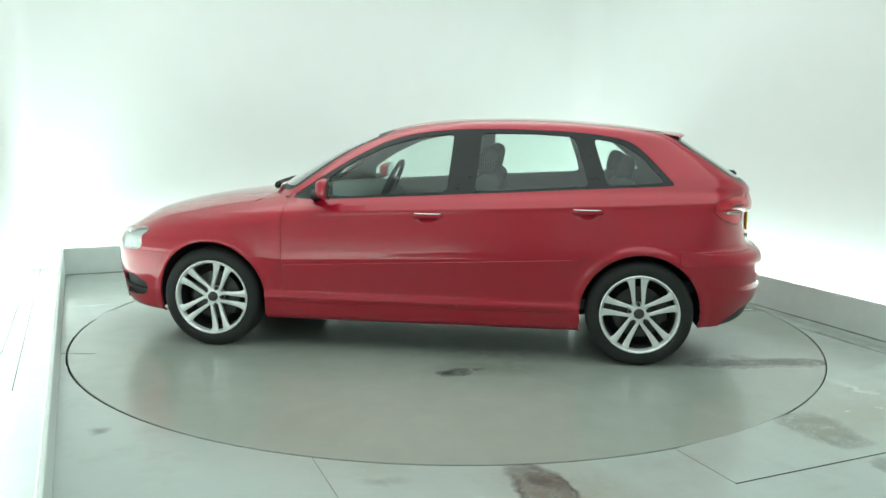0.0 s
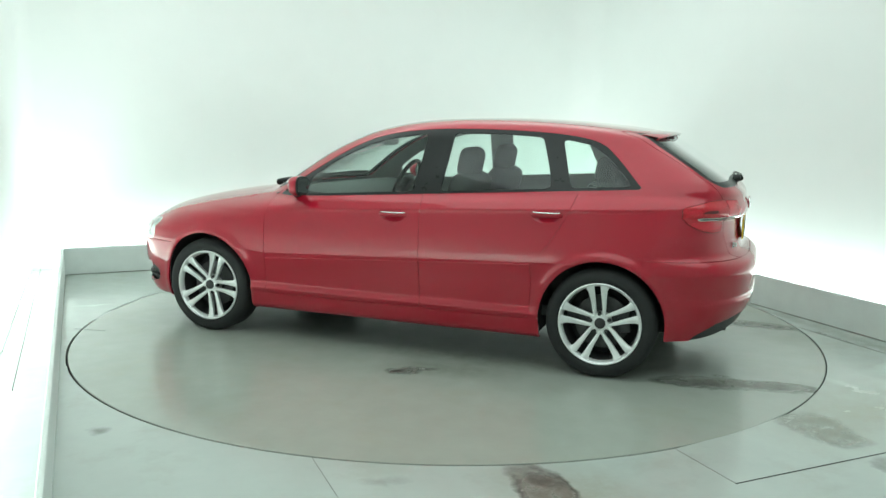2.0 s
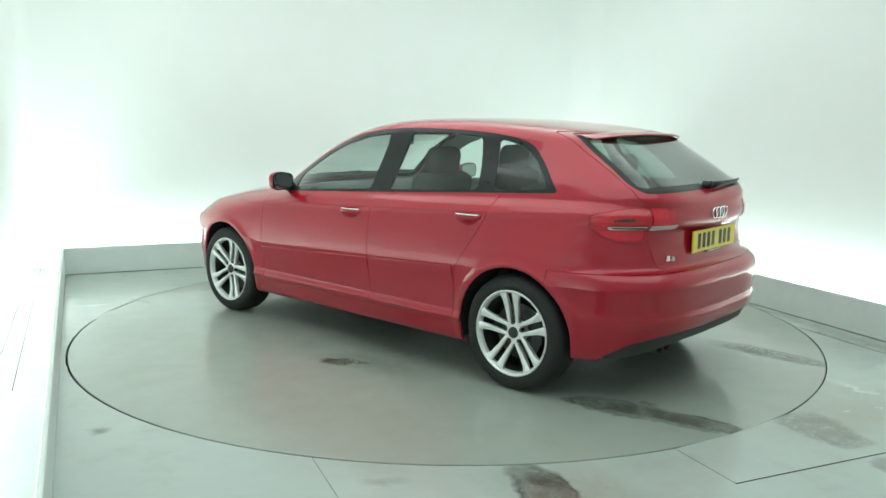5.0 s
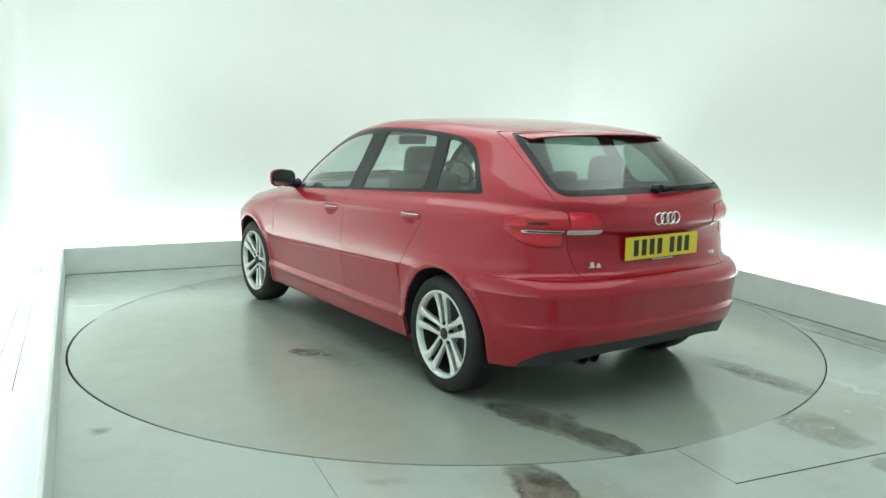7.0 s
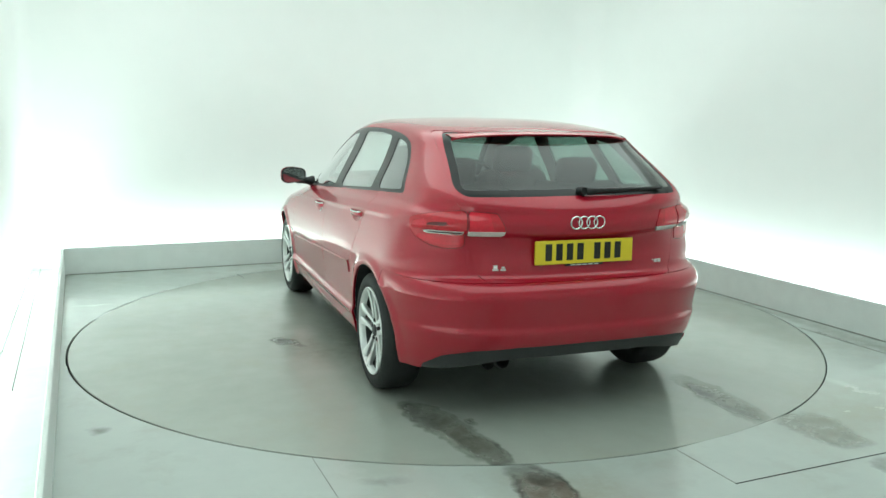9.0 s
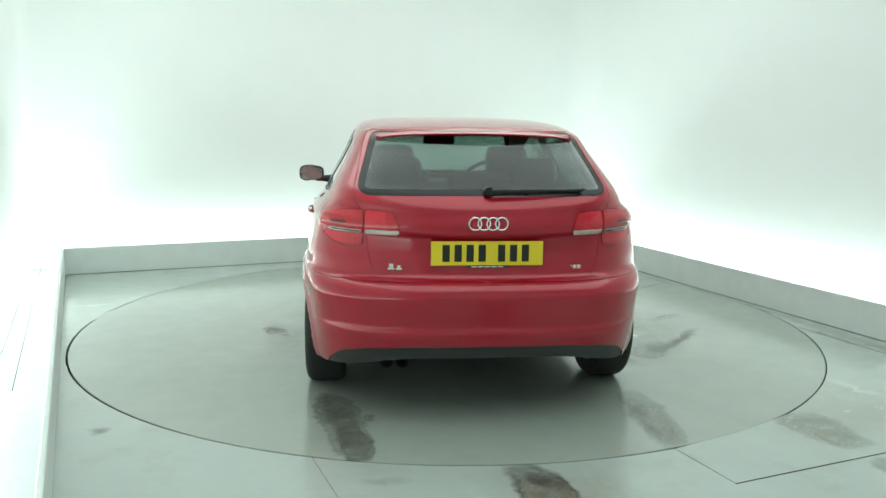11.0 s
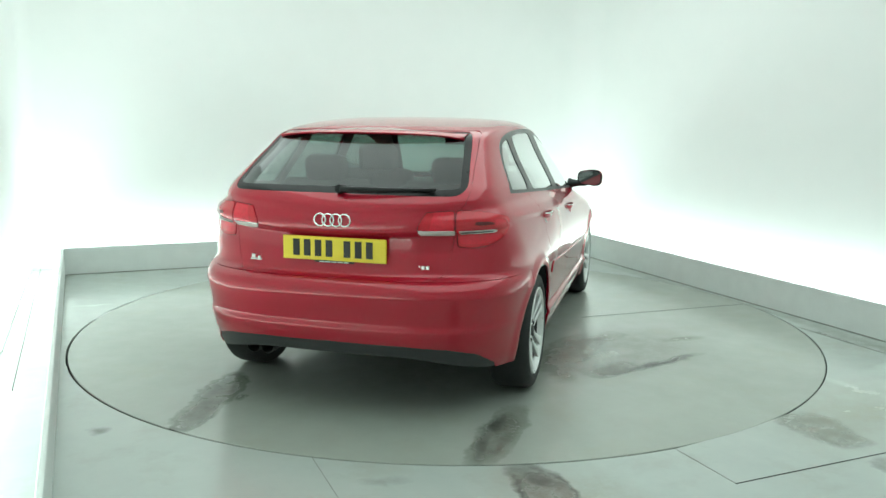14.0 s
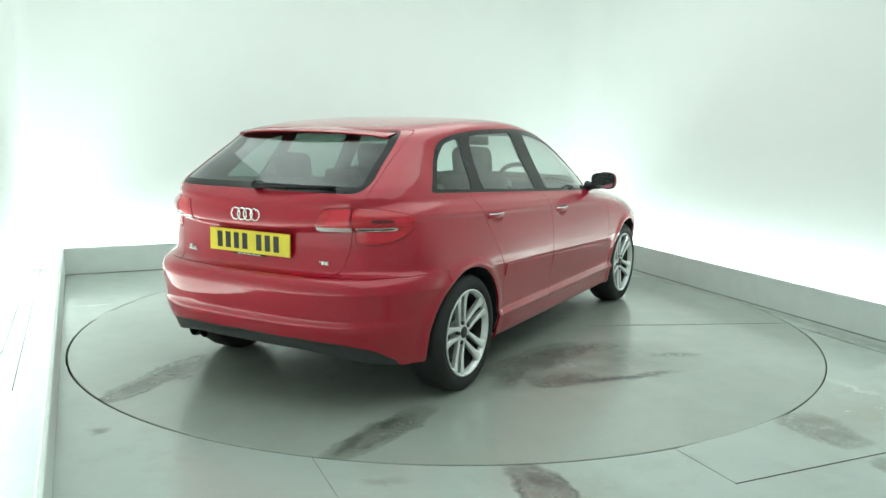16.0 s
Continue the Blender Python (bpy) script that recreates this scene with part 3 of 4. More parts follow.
def both(*fields):
    return lambda v: np.max([f(v) for f in fields], 0)


SIDE, REAR, TAIL, NOSE, TOP = (0, 2), (1, 2), (3, 2), (4, 2), (0, 1)
skin = Skin(skin_grid())
RAW_F, RAW_V = list(skin.F), list(skin.V)

# wheel arches
for xc in (1.289, -1.289):
    loop = [(xc + 0.345 * math.cos(a), 0.312 + 0.345 * math.sin(a)) for a in np.linspace(-0.15, math.pi + 0.15, 40)] + [(xc - 0.345, 0.1), (xc + 0.345, 0.1)]
    skin.cut(loop_field(loop, *SIDE), "hole")

# side glazing: black surround, then the panes in it
DLO = smooth_loop([(0.80, 0.935), (0.60, 1.070), (0.440, 1.168), (0.240, 1.268), (0.040, 1.321), (-0.265, 1.350), (-0.667, 1.350), (-0.996, 1.331), (-1.20, 1.292),
                   (-1.31, 1.215), (-1.43, 1.090), (-1.462, 1.050), (-1.40, 1.040), (-1.035, 1.020), (-0.28, 0.975), (0.33, 0.938), (0.64, 0.922), (0.76, 0.918)], 6)
skin.cut(loop_field(DLO, *SIDE), "surround")
PANES = {
    "pane_front": rounded([(0.60, 0.935), (0.585, 1.045), (0.42, 1.156), (0.23, 1.246), (0.04, 1.297), (-0.175, 1.322), (-0.150, 0.985)], 0.03),
    "pane_rear": rounded([(-0.315, 0.992), (-0.345, 1.329), (-0.66, 1.330), (-0.885, 1.316), (-0.955, 1.12), (-0.975, 1.034)], 0.03),
    "pane_quarter": rounded([(-1.085, 1.038), (-1.00, 1.309), (-1.17, 1.278), (-1.28, 1.205), (-1.37, 1.110), (-1.415, 1.060)], 0.035)}
for name, loop in PANES.items():
    skin.cut(loop_field(loop, *SIDE), name, ("surround",))

behind = lambda v: v[:, 0] + 1.30
ahead = lambda v: 0.20 - v[:, 0]

# rear window, lamps, tailgate, rear bumper
BACKLIGHT = rounded([(-0.6, 1.060), (0.565, 1.058), (0.597, 1.092), (0.528, 1.326), (0.50, 1.345), (-0.6, 1.345)], 0.03)
skin.cut(both(loop_field(BACKLIGHT, *REAR), behind), "rear_glass")
skin.cut(lambda v: 1.333 - v[:, 2], "frit", ("rear_glass",))
BORDER = rounded([(-0.6, 1.060), (0.565, 1.058), (0.597, 1.092), (0.528, 1.326), (0.50, 1.42), (-0.6, 1.42)], 0.03)
skin.cut(lambda v: -0.030 - loop_field(BORDER, *REAR)(v), "frit", ("rear_glass",))
IN_LAMP = both(loop_field(rounded([(0.408, 0.884), (0.405, 0.918), (0.440, 0.986), (0.571, 0.994), (0.571, 0.884)], 0.010), *TAIL), behind)
OUT_LAMP = both(loop_field(rounded([(0.581, 0.826), (0.581, 0.996), (0.70, 0.988), (0.885, 0.958), (0.897, 0.938), (0.83, 0.868), (0.75, 0.834), (0.67, 0.820)], 0.02), *TAIL), behind)
for lamp_field, lamp_name in ((IN_LAMP, "lamp_inner"), (OUT_LAMP, "lamp_outer")):
    skin.cut(lamp_field, lamp_name)
    skin.cut(lambda v, f=lamp_field: f(v) - 0.003, "lamp_seal")
skin.cut(lambda v: v[:, 2] - 0.904, "bar_inner", ("lamp_inner",))
skin.cut(lambda v: 0.470 - v[:, 3] - 0.25 * (0.96 - v[:, 2]), "lamp_inner_bright", ("lamp_inner",))
skin.cut(loop_field(rounded([(0.588, 0.886), (0.588, 0.904), (0.77, 0.905), (0.79, 0.896), (0.77, 0.888)], 0.003), *TAIL), "bar_outer", ("lamp_outer",))
skin.cut(loop_field(rounded([(0.594, 0.889), (0.594, 0.901), (0.765, 0.902), (0.775, 0.891)], 0.003), *TAIL), "bar_core", ("bar_outer",))
skin.cut(loop_field(rounded([(0.66, 0.931), (0.67, 0.944), (0.76, 0.942), (0.79, 0.928), (0.70, 0.926)], 0.004), *TAIL), "lamp_dark", ("lamp_outer",))
skin.cut(loop_field(rounded([(0.590, 0.838), (0.590, 0.879), (0.80, 0.882), (0.835, 0.876), (0.79, 0.853), (0.70, 0.836)], 0.008), *TAIL), "lamp_bright", ("lamp_outer",))
skin.cut(loop_field(rounded([(0.77, 0.910), (0.79, 0.955), (0.855, 0.945), (0.872, 0.930), (0.85, 0.905)], 0.008), *TAIL), "lamp_bright", ("lamp_outer",))
skin.cut(loop_field([(-0.7, 0.0), (0.86, 0.0), (0.80, 0.262), (0.70, 0.325), (0.56, 0.358), (0.35, 0.374), (-0.7, 0.380)], *TAIL), "valance")
skin.panel(both(loop_field(rounded([(-0.8, 0.672), (0.49, 0.672), (0.522, 0.705), (0.547, 0.80), (0.564, 0.98), (0.600, 1.02), (0.612, 1.08), (0.550, 1.350), (-0.8, 1.350)], 0.03), *REAR), behind), "tailgate")
skin.panel(both(lambda v: v[:, 2] - 0.672, lambda v: v[:, 0] + 1.50), "bumper_rear")
skin.cut(lambda v: np.maximum(v[:, 2] - 0.308 + 0.075 * (lambda t: t * t * (3 - 2 * t))(np.clip((v[:, 3] - 0.3) / 0.55, 0, 1)), v[:, 3] - 1.2), "hole", ("valance", "bumper_rear"))

# nose
skin.cut(both(loop_field(rounded([(0.45, 0.585), (0.47, 0.655), (0.70, 0.715), (0.80, 0.718), (0.868, 0.69), (0.940, 0.605), (0.89, 0.575), (0.60, 0.565)], 0.03), *NOSE), ahead), "headlamp")
skin.cut(both(loop_field(rounded([(-0.5, 0.30), (0.30, 0.30), (0.37, 0.42), (0.40, 0.66), (-0.5, 0.66)], 0.04), *NOSE), ahead), "grille")
skin.cut(both(loop_field(rounded([(0.48, 0.27), (0.50, 0.40), (0.80, 0.41), (0.93, 0.36), (0.90, 0.29), (0.75, 0.265)], 0.03), *NOSE), ahead), "intake")
for zc in (0.315, 0.355):
    skin.cut(lambda v, zc=zc: np.abs(v[:, 2] - zc) - 0.006, "intake_slat", ("intake",))
skin.panel(both(lambda v: v[:, 2] - 0.575, lambda v: 1.55 - v[:, 0]), "bumper_front")
skin.cut(both(loop_field(rounded([(-0.9, 0.955), (0.605, 0.955), (0.63, 0.985), (0.515, 1.30), (0.46, 1.335), (-0.9, 1.335)], 0.04), *REAR), lambda v: 0.18 - v[:, 0]), "windscreen")
skin.cut(lambda v: -0.030 - loop_field(rounded([(-0.9, 0.955), (0.605, 0.955), (0.63, 0.985), (0.515, 1.30), (0.46, 1.335), (-0.9, 1.335)], 0.04), *REAR)(v), "screen_border", ("windscreen",))
skin.panel(loop_field(smooth_loop([(2.3, -0.9), (2.3, 0.5), (1.80, 0.60), (1.45, 0.655), (1.10, 0.685), (1.02, 0.66), (1.13, 0.3), (1.16, -0.3), (1.16, -0.9)], 6), *TOP), "bonnet")
# doors
skin.panel(loop_field(rounded([(0.835, 0.30), (0.835, 0.952), (-0.215, 1.02), (-0.225, 0.30)], 0.04), *SIDE), "door_front")
skin.panel(loop_field(rounded([(-0.225, 0.30), (-0.215, 1.02), (-1.14, 1.06), (-1.105, 0.93), (-1.03, 0.79), (-0.905, 0.60), (-0.885, 0.30)], 0.04), *SIDE), "door_rear")

# protective strips and the hollows behind the door handles
def strip_line(x):
    return 0.538 - 0.050 * x


skin.cut(both(lambda v: np.abs(v[:, 2] - strip_line(v[:, 0])) - 0.032, lambda v: v[:, 0] - 0.829, lambda v: -0.219 - v[:, 0]), "strip_front", ("door_front",))
skin.cut(both(lambda v: np.abs(v[:, 2] - strip_line(v[:, 0])) - 0.032, lambda v: v[:, 0] + 0.229, lambda v: -0.8935 - v[:, 0]), "strip_rear", ("door_rear",))
HANDLES = {"door_front": (-0.048, 0.852), "door_rear": (-0.970, 0.896)}


def scoop_field(cx, cz):
    return lambda v: (np.hypot((v[:, 0] - cx) / 0.078, (v[:, 2] - cz + 0.018) / 0.030) - 1) * 0.03


for door, (cx, cz) in HANDLES.items():
    skin.cut(scoop_field(cx, cz), "scoop_" + door, (door,))

# ---- one mesh a panel
V_ALL = np.array(skin.V)[:, :3]


def vertex_normals():
    n = np.zeros_like(V_ALL)
    for f in skin.F:
        a, b, c = V_ALL[f[0]], V_ALL[f[1]], V_ALL[f[2]]
        k = np.cross(b - a, c - a)
        for v in f:
            n[v] += k
    # across the middle plane the normals have no sideways share
    n[np.abs(V_ALL[:, 1]) < 1e-5, 1] = 0
    ln = np.linalg.norm(n, axis=1)
    ln[ln == 0] = 1
    return n / ln[:, None]


N_ALL = vertex_normals()
FLIP = 1.0 if N_ALL[np.argmax(V_ALL[:, 1])][1] > 0 else -1.0
N_ALL *= FLIP


def panel_mesh(labels, sides=(1, -1), depth=0.014, lift=0.0, faces=None, dent=None):
    """A bmesh of the panels with those labels, on one or both flanks, edges turned inwards."""
    bm = bmesh.new()
    pick = [f for f, l in zip(skin.F, skin.L) if l in labels] if faces is None else faces
    for sg in sides:
        made = {}

        def vert(i):
            if i not in made:
                p, n = V_ALL[i] + N_ALL[i] * (lift if dent is None else dent[i]), N_ALL[i]
                y = p[1] if abs(p[1]) > 1e-5 else 0.0
                made[i] = bm.verts.new((p[0], y * sg, p[2]))
            return made[i]
        edges = {}
        for f in pick:
            if len(set(f)) < 3:
                continue
            vs = [vert(i) for i in f]
            if (FLIP * sg) < 0:
                vs = vs[::-1]
            try:
                bm.faces.new(vs)
            except ValueError:
                continue
            for a, b in zip(f, f[1:] + f[:1]):
                key = (min(a, b), max(a, b))
                edges[key] = (a, b) if key not in edges else None
        if depth:
            top, low = {}, {}
            for e in edges.values():
                if e is None or (abs(V_ALL[e[0]][1]) < 1e-4 and abs(V_ALL[e[1]][1]) < 1e-4):
                    continue
                for i in e:
                    if i not in top:
                        p, n = V_ALL[i] + N_ALL[i] * lift, N_ALL[i]
                        top[i] = bm.verts.new((p[0], p[1] * sg, p[2]))
                        q = p - n * depth
                        low[i] = bm.verts.new((q[0], max(q[1], 0) * sg, q[2]))
                a, b = e
                vs = [top[b], top[a], low[a], low[b]]
                if (FLIP * sg) < 0:
                    vs = vs[::-1]
                bm.faces.new(vs)
    if len(sides) == 2:
        bmesh.ops.remove_doubles(bm, verts=[v for v in bm.verts if abs(v.co.y) < 2e-5], dist=1e-5)
    return bm


car = thing("car", "red five-door hatchback with silver alloy wheels, parked on the turntable", "car")
body = part("body", panel_mesh(("body",)), PAINT, car, "glossy red painted body shell", smooth=True)
part("bonnet", panel_mesh(("bonnet",)), PAINT, car, smooth=True)
part("front_bumper", panel_mesh(("bumper_front",)), PAINT, car, smooth=True)
rear_bumper = part("rear_bumper", panel_mesh(("bumper_rear",)), PAINT, car, smooth=True)
part("valance", panel_mesh(("valance",), lift=-0.006, depth=0.012), PLASTIC, rear_bumper, "matt dark plastic lower edge", smooth=True)
tailgate = part("tailgate", panel_mesh(("tailgate",)), PAINT, car, smooth=True)
part("rear_window", panel_mesh(("rear_glass",), lift=-0.003, depth=0.0), REAR_GLASS, tailgate, "tinted rear window", smooth=True)
part("glass_border", panel_mesh(("frit",), lift=-0.003, depth=0.006), FRIT, tailgate, "black border of the rear window", smooth=True)
part("jamb", panel_mesh(("joint",), lift=-0.005, depth=0.0), PAINT, car, smooth=True)
part("screen_border", panel_mesh(("screen_border",), lift=-0.003, depth=0.012), TRIM, car, "black border of the windscreen", smooth=True)
part("windscreen", panel_mesh(("windscreen",), lift=-0.003, depth=0.0), GLASS, car, "tinted windscreen", smooth=True)
part("grille", panel_mesh(("grille",), lift=-0.02), TRIM, car, "black grille", smooth=True)
for sg in (1, -1):
    part("intake", panel_mesh(("intake",), (sg,), lift=-0.03, depth=0.0), TRIM, car, "black side intake", smooth=True)
    part("window_surround", panel_mesh(("surround",), (sg,), lift=-0.002), GLOSS_BLACK, car, "gloss black window surround", smooth=True)
    for lab, pane in (("door_front", "pane_front"), ("door_rear", "pane_rear")):
        d = part("front_door" if lab == "door_front" else "rear_door", panel_mesh((lab,), (sg,)), PAINT, car, smooth=True)
        part("rub_strip", panel_mesh(("strip_front" if lab == "door_front" else "strip_rear",), (sg,), lift=0.0055, depth=0.0075), PAINT, d, smooth=True)
        hollow = np.clip(scoop_field(*HANDLES[lab])(V_ALL), -0.03, 0) * 0.55
        part("handle_hollow", panel_mesh(("scoop_" + lab,), (sg,), depth=0.0, dent=hollow), PAINT, d, smooth=True)
        part("door_window", panel_mesh((pane,), (sg,), lift=-0.005, depth=0.006), GLASS, d, "tinted door window", smooth=True)
    part("quarter_window", panel_mesh(("pane_quarter",), (sg,), lift=-0.005, depth=0.006), GLASS, car, "tinted quarter window", smooth=True)
    part("lamp_seal", panel_mesh(("lamp_seal",), (sg,), lift=-0.004, depth=0.0), LINER, car, "dark seal round the tail lamps", smooth=True)
    lamp = part("tail_lamp", panel_mesh(("lamp_outer",), (sg,), lift=0.003, depth=0.03), RED_LENS, car, "red tail lamp", smooth=True)
    part("lamp_bar", panel_mesh(("bar_outer",), (sg,), lift=0.006, depth=0.02), CLEAR_BAR, lamp, "clear lamp strip", smooth=True)
    part("bar_core", panel_mesh(("bar_core",), (sg,), lift=0.004, depth=0.02), DARK_ALLOY, lamp, "dark core of the lamp strip", smooth=True)
    part("lamp_segment", panel_mesh(("lamp_dark",), (sg,), lift=0.001, depth=0.02), DARK_LENS, lamp, "dark red lamp segment", smooth=True)
    part("lamp_segment", panel_mesh(("lamp_bright",), (sg,), lift=0.001, depth=0.02), BRIGHT_LENS, lamp, "bright red lamp segment", smooth=True)
    part("lamp_bar", panel_mesh(("bar_inner",), (sg,), lift=0.006, depth=0.03), CLEAR_BAR, tailgate, "clear lamp strip", smooth=True)
    part("intake_slat", panel_mesh(("intake_slat",), (sg,), lift=-0.004, depth=0.02), BARREL, car, "dark intake slat", smooth=True)
    part("lamp_reflector", panel_mesh(("headlamp",), (sg,), lift=-0.035, depth=0.0), REFLECTOR, car, "silver headlamp reflector", smooth=True)
    part("tail_lamp_inner", panel_mesh(("lamp_inner",), (sg,), lift=0.003, depth=0.03), RED_LENS, tailgate, "red inner tail lamp", smooth=True)
    part("inner_lamp_segment", panel_mesh(("lamp_inner_bright",), (sg,), lift=0.002, depth=0.03), BRIGHT_LENS, tailgate, "bright red lamp segment", smooth=True)
    part("headlamp", panel_mesh(("headlamp",), (sg,), lift=-0.001, depth=0.03), LENS, car, "clear headlamp lens", smooth=True)
# dark inner shell behind the joints, open at glass, arches and lamps
closed = [f for f, l in zip(skin.F, skin.L) if l in ("body", "joint", "tailgate", "bumper_rear", "bumper_front", "bonnet", "door_front", "door_rear", "surround", "valance", "strip_front", "strip_rear", "lamp_seal", "lamp_outer", "lamp_inner", "lamp_dark", "bar_outer", "bar_inner", "bar_core", "lamp_bright", "lamp_inner_bright")]
part("inner_shell", panel_mesh((), lift=-0.016, depth=0.0, faces=closed), LINING, car, smooth=True)


# ---------------------------------------------------------------- wheels
def build_wheel():
    """A twin-spoke alloy wheel; the outer face looks along +y, the hub stands at the origin."""
    w = new("wheel")
    bm = bmesh.new()
    lathe(bm, [(0.226, -0.19), (0.250, -0.205), (0.284, -0.203), (0.300, -0.185), (0.308, -0.165), (0.308, -0.045), (0.302, -0.022), (0.288, -0.006), (0.266, 0.002), (0.245, -0.001), (0.230, -0.008), (0.226, -0.014)], 64, True)
    part("tyre", bm, RUBBER, w, "black road tyre", smooth=True, angle=50)
    bm = bmesh.new()
    lathe(bm, [(0.229, -0.012), (0.230, -0.003), (0.224, 0.000), (0.219, -0.004), (0.211, -0.016), (0.208, -0.034), (0.222, -0.034)], 64, True)
    rim = part("rim", bm, ALLOY, w, "silver alloy rim", smooth=True, angle=40)
    bm = bmesh.new()
    lathe(bm, [(0.206, -0.034), (0.203, -0.05), (0.200, -0.18), (0.222, -0.19), (0.222, -0.05)], 64, True)
    part("barrel", bm, BARREL, w, "dark inner rim barrel", smooth=True, angle=40)
    bm = bmesh.new()
    lathe(bm, [(0.0, -0.031), (0.036, -0.031), (0.054, -0.034), (0.060, -0.045), (0.060, -0.09), (0.0, -0.09)], 40)
    part("hub", bm, ALLOY, rim, smooth=True, angle=40)
    bm = bmesh.new()
    lathe(bm, [(0.0, -0.021), (0.022, -0.021), (0.029, -0.025), (0.031, -0.033)], 24)
    part("hub_cap", bm, BARREL, rim, "grey centre cap", smooth=True, angle=40)
    # ten spokes in five pairs, broadening to the rim
    bm = bmesh.new()
    rows = [(0.036, 0.0090, -0.032, 0.022), (0.060, 0.0095, -0.028, 0.024), (0.085, 0.0112, -0.026, 0.025), (0.11, 0.0122, -0.023, 0.026), (0.135, 0.0138, -0.020, 0.027), (0.16, 0.0160, -0.016, 0.027), (0.185, 0.0188, -0.011, 0.026), (0.202, 0.0245, -0.008, 0.022), (0.213, 0.030, -0.007, 0.020)]
    prev = None
    for r, hw, y, th in rows:
        off = 0.0165 + hw
        ring = [bm.verts.new((off + dx, yy, r)) for dx, yy in ((-hw, y - 0.004), (-hw * 0.55, y), (hw * 0.55, y), (hw, y - 0.004), (hw * 0.8, y - th), (-hw * 0.8, y - th))]
        if prev:
            for k in range(6):
                bm.faces.new((prev[k], prev[(k + 1) % 6], ring[(k + 1) % 6], ring[k]))
        else:
            bm.faces.new(ring)
        prev = ring
    bm.faces.new(prev[::-1])
    bmesh.ops.recalc_face_normals(bm, faces=bm.faces)
    sp = part("spoke", bm, ALLOY, rim, smooth=True, angle=30)
    me = sp.data
    mirrored = me.copy()
    mirrored.transform(Matrix.Diagonal((-1, 1, 1, 1)))
    mirrored.flip_normals()
    for k in range(5):
        for j, data in enumerate((me, mirrored)):
            if k == 0 and j == 0:
                continue
            o = new("spoke", data)
            o.parent = rim
            o.matrix_basis = pose(0, 0, 0, 0, 72 * k, 0)
    for k in range(5):
        bm = bmesh.new()
        lathe(bm, [(0.0, -0.028), (0.009, -0.028), (0.0105, -0.031), (0.0105, -0.05)], 10)
        b = part("wheel_bolt", bm, DARK_ALLOY, rim)
        a = radians(72 * k)
        b.location = (0.053 * math.sin(a), 0.003, 0.053 * math.cos(a))
    bm = bmesh.new()
    lathe(bm, [(0.06, -0.085), (0.150, -0.085), (0.150, -0.105), (0.06, -0.105)], 48, True)
    part("brake_disc", bm, DARK_ALLOY, w, "grey steel brake disc", smooth=True, angle=40)
    bm = bmesh.new()
    box(bm, -0.16, -0.09, -0.13, -0.06, -0.06, 0.07, bevel=0.012)
    part("brake_caliper", bm, PLASTIC, w, smooth=True, angle=40)
    bm = bmesh.new()
    lathe(bm, [(0.0, -0.150), (0.20, -0.150), (0.20, -0.16), (0.0, -0.16)], 40)
    part("dust_plate", bm, LINER, w)
    return w


def place_wheels():
    first = build_wheel()
    first.parent = car
    spots = [(1.289, 0.862, 0, -21), (-1.289, 0.862, 0, 5), (1.289, -0.862, 180, 30), (-1.289, -0.862, 180, 14)]
    first.matrix_basis = pose(1.289, 0.862, 0.307) @ pose(0, 0, 0, 0, -21, 0)
    for x, y, turn, spin in spots[1:]:
        copy_thing(first, pose(x, y, 0.307, 0, 0, turn) @ pose(0, 0, 0, 0, spin, 0))
    # wheel housings
    for x in (1.289, -1.289):
        for sg in (1, -1):
            bm = bmesh.new()
            seg, rows = 28, ((0.352, 0.858), (0.358, 0.60), (0.358, 0.55))
            rings = []
            for k, (r, y) in enumerate(rows):
                ring = []
                for a in np.linspace(-0.25, math.pi + 0.25, seg):
                    px, pz = x + r * math.cos(a), 0.312 + r * math.sin(a)
                    near = np.argmin((V_ALL[:, 0] - px) ** 2 + (V_ALL[:, 2] - max(pz, 0.2)) ** 2 + np.where(V_ALL[:, 1] < 0.3, 9.0, 0.0))
                    ring.append(bm.verts.new((px, sg * (V_ALL[near, 1] - 0.012 if k == 0 else y), pz)))
                rings.append(ring)
            for a, b in zip(rings, rings[1:]):
                for k in range(seg - 1):
                    bm.faces.new((a[k], a[k + 1], b[k + 1], b[k]))
            bm.faces.new(rings[-1])
            part("wheel_housing", bm, LINER, car, smooth=True, angle=50)


place_wheels()


def build_underside():
    bm = bmesh.new()
    box(bm, -0.93, 0.93, -0.72, 0.72, 0.225, 0.30, bevel=0.03)
    box(bm, -1.88, -1.66, -0.50, 0.50, 0.27, 0.36, bevel=0.03)
    box(bm, 1.66, 1.98, -0.60, 0.60, 0.22, 0.30, bevel=0.03)
    box(bm, -1.7, 1.7, -0.52, 0.52, 0.225, 0.32, bevel=0.03)
    part("underside", bm, LINER, car)


build_underside()


# ---------------------------------------------------------------- fittings of the car
def skin_y(x, z):
    """Half width of the skin at a place on the flank."""
    d = (V_ALL[:, 0] - x) ** 2 + (V_ALL[:, 2] - z) ** 2 + np.where(V_ALL[:, 1] < 0.3, 9.0, 0.0)
    return float(V_ALL[int(np.argmin(d)), 1])


def skin_tail(y, z):
    d = (V_ALL[:, 1] - abs(y)) ** 2 + (V_ALL[:, 2] - z) ** 2 + np.where(V_ALL[:, 0] > -1.2, 9.0, 0.0)
    return float(V_ALL[int(np.argmin(d)), 0])


doors = {(o.name.split(".")[0], 1 if np.mean([v.co.y for v in o.data.vertices[:50]]) > 0 else -1): o for o in car.children if "door" in o.name}


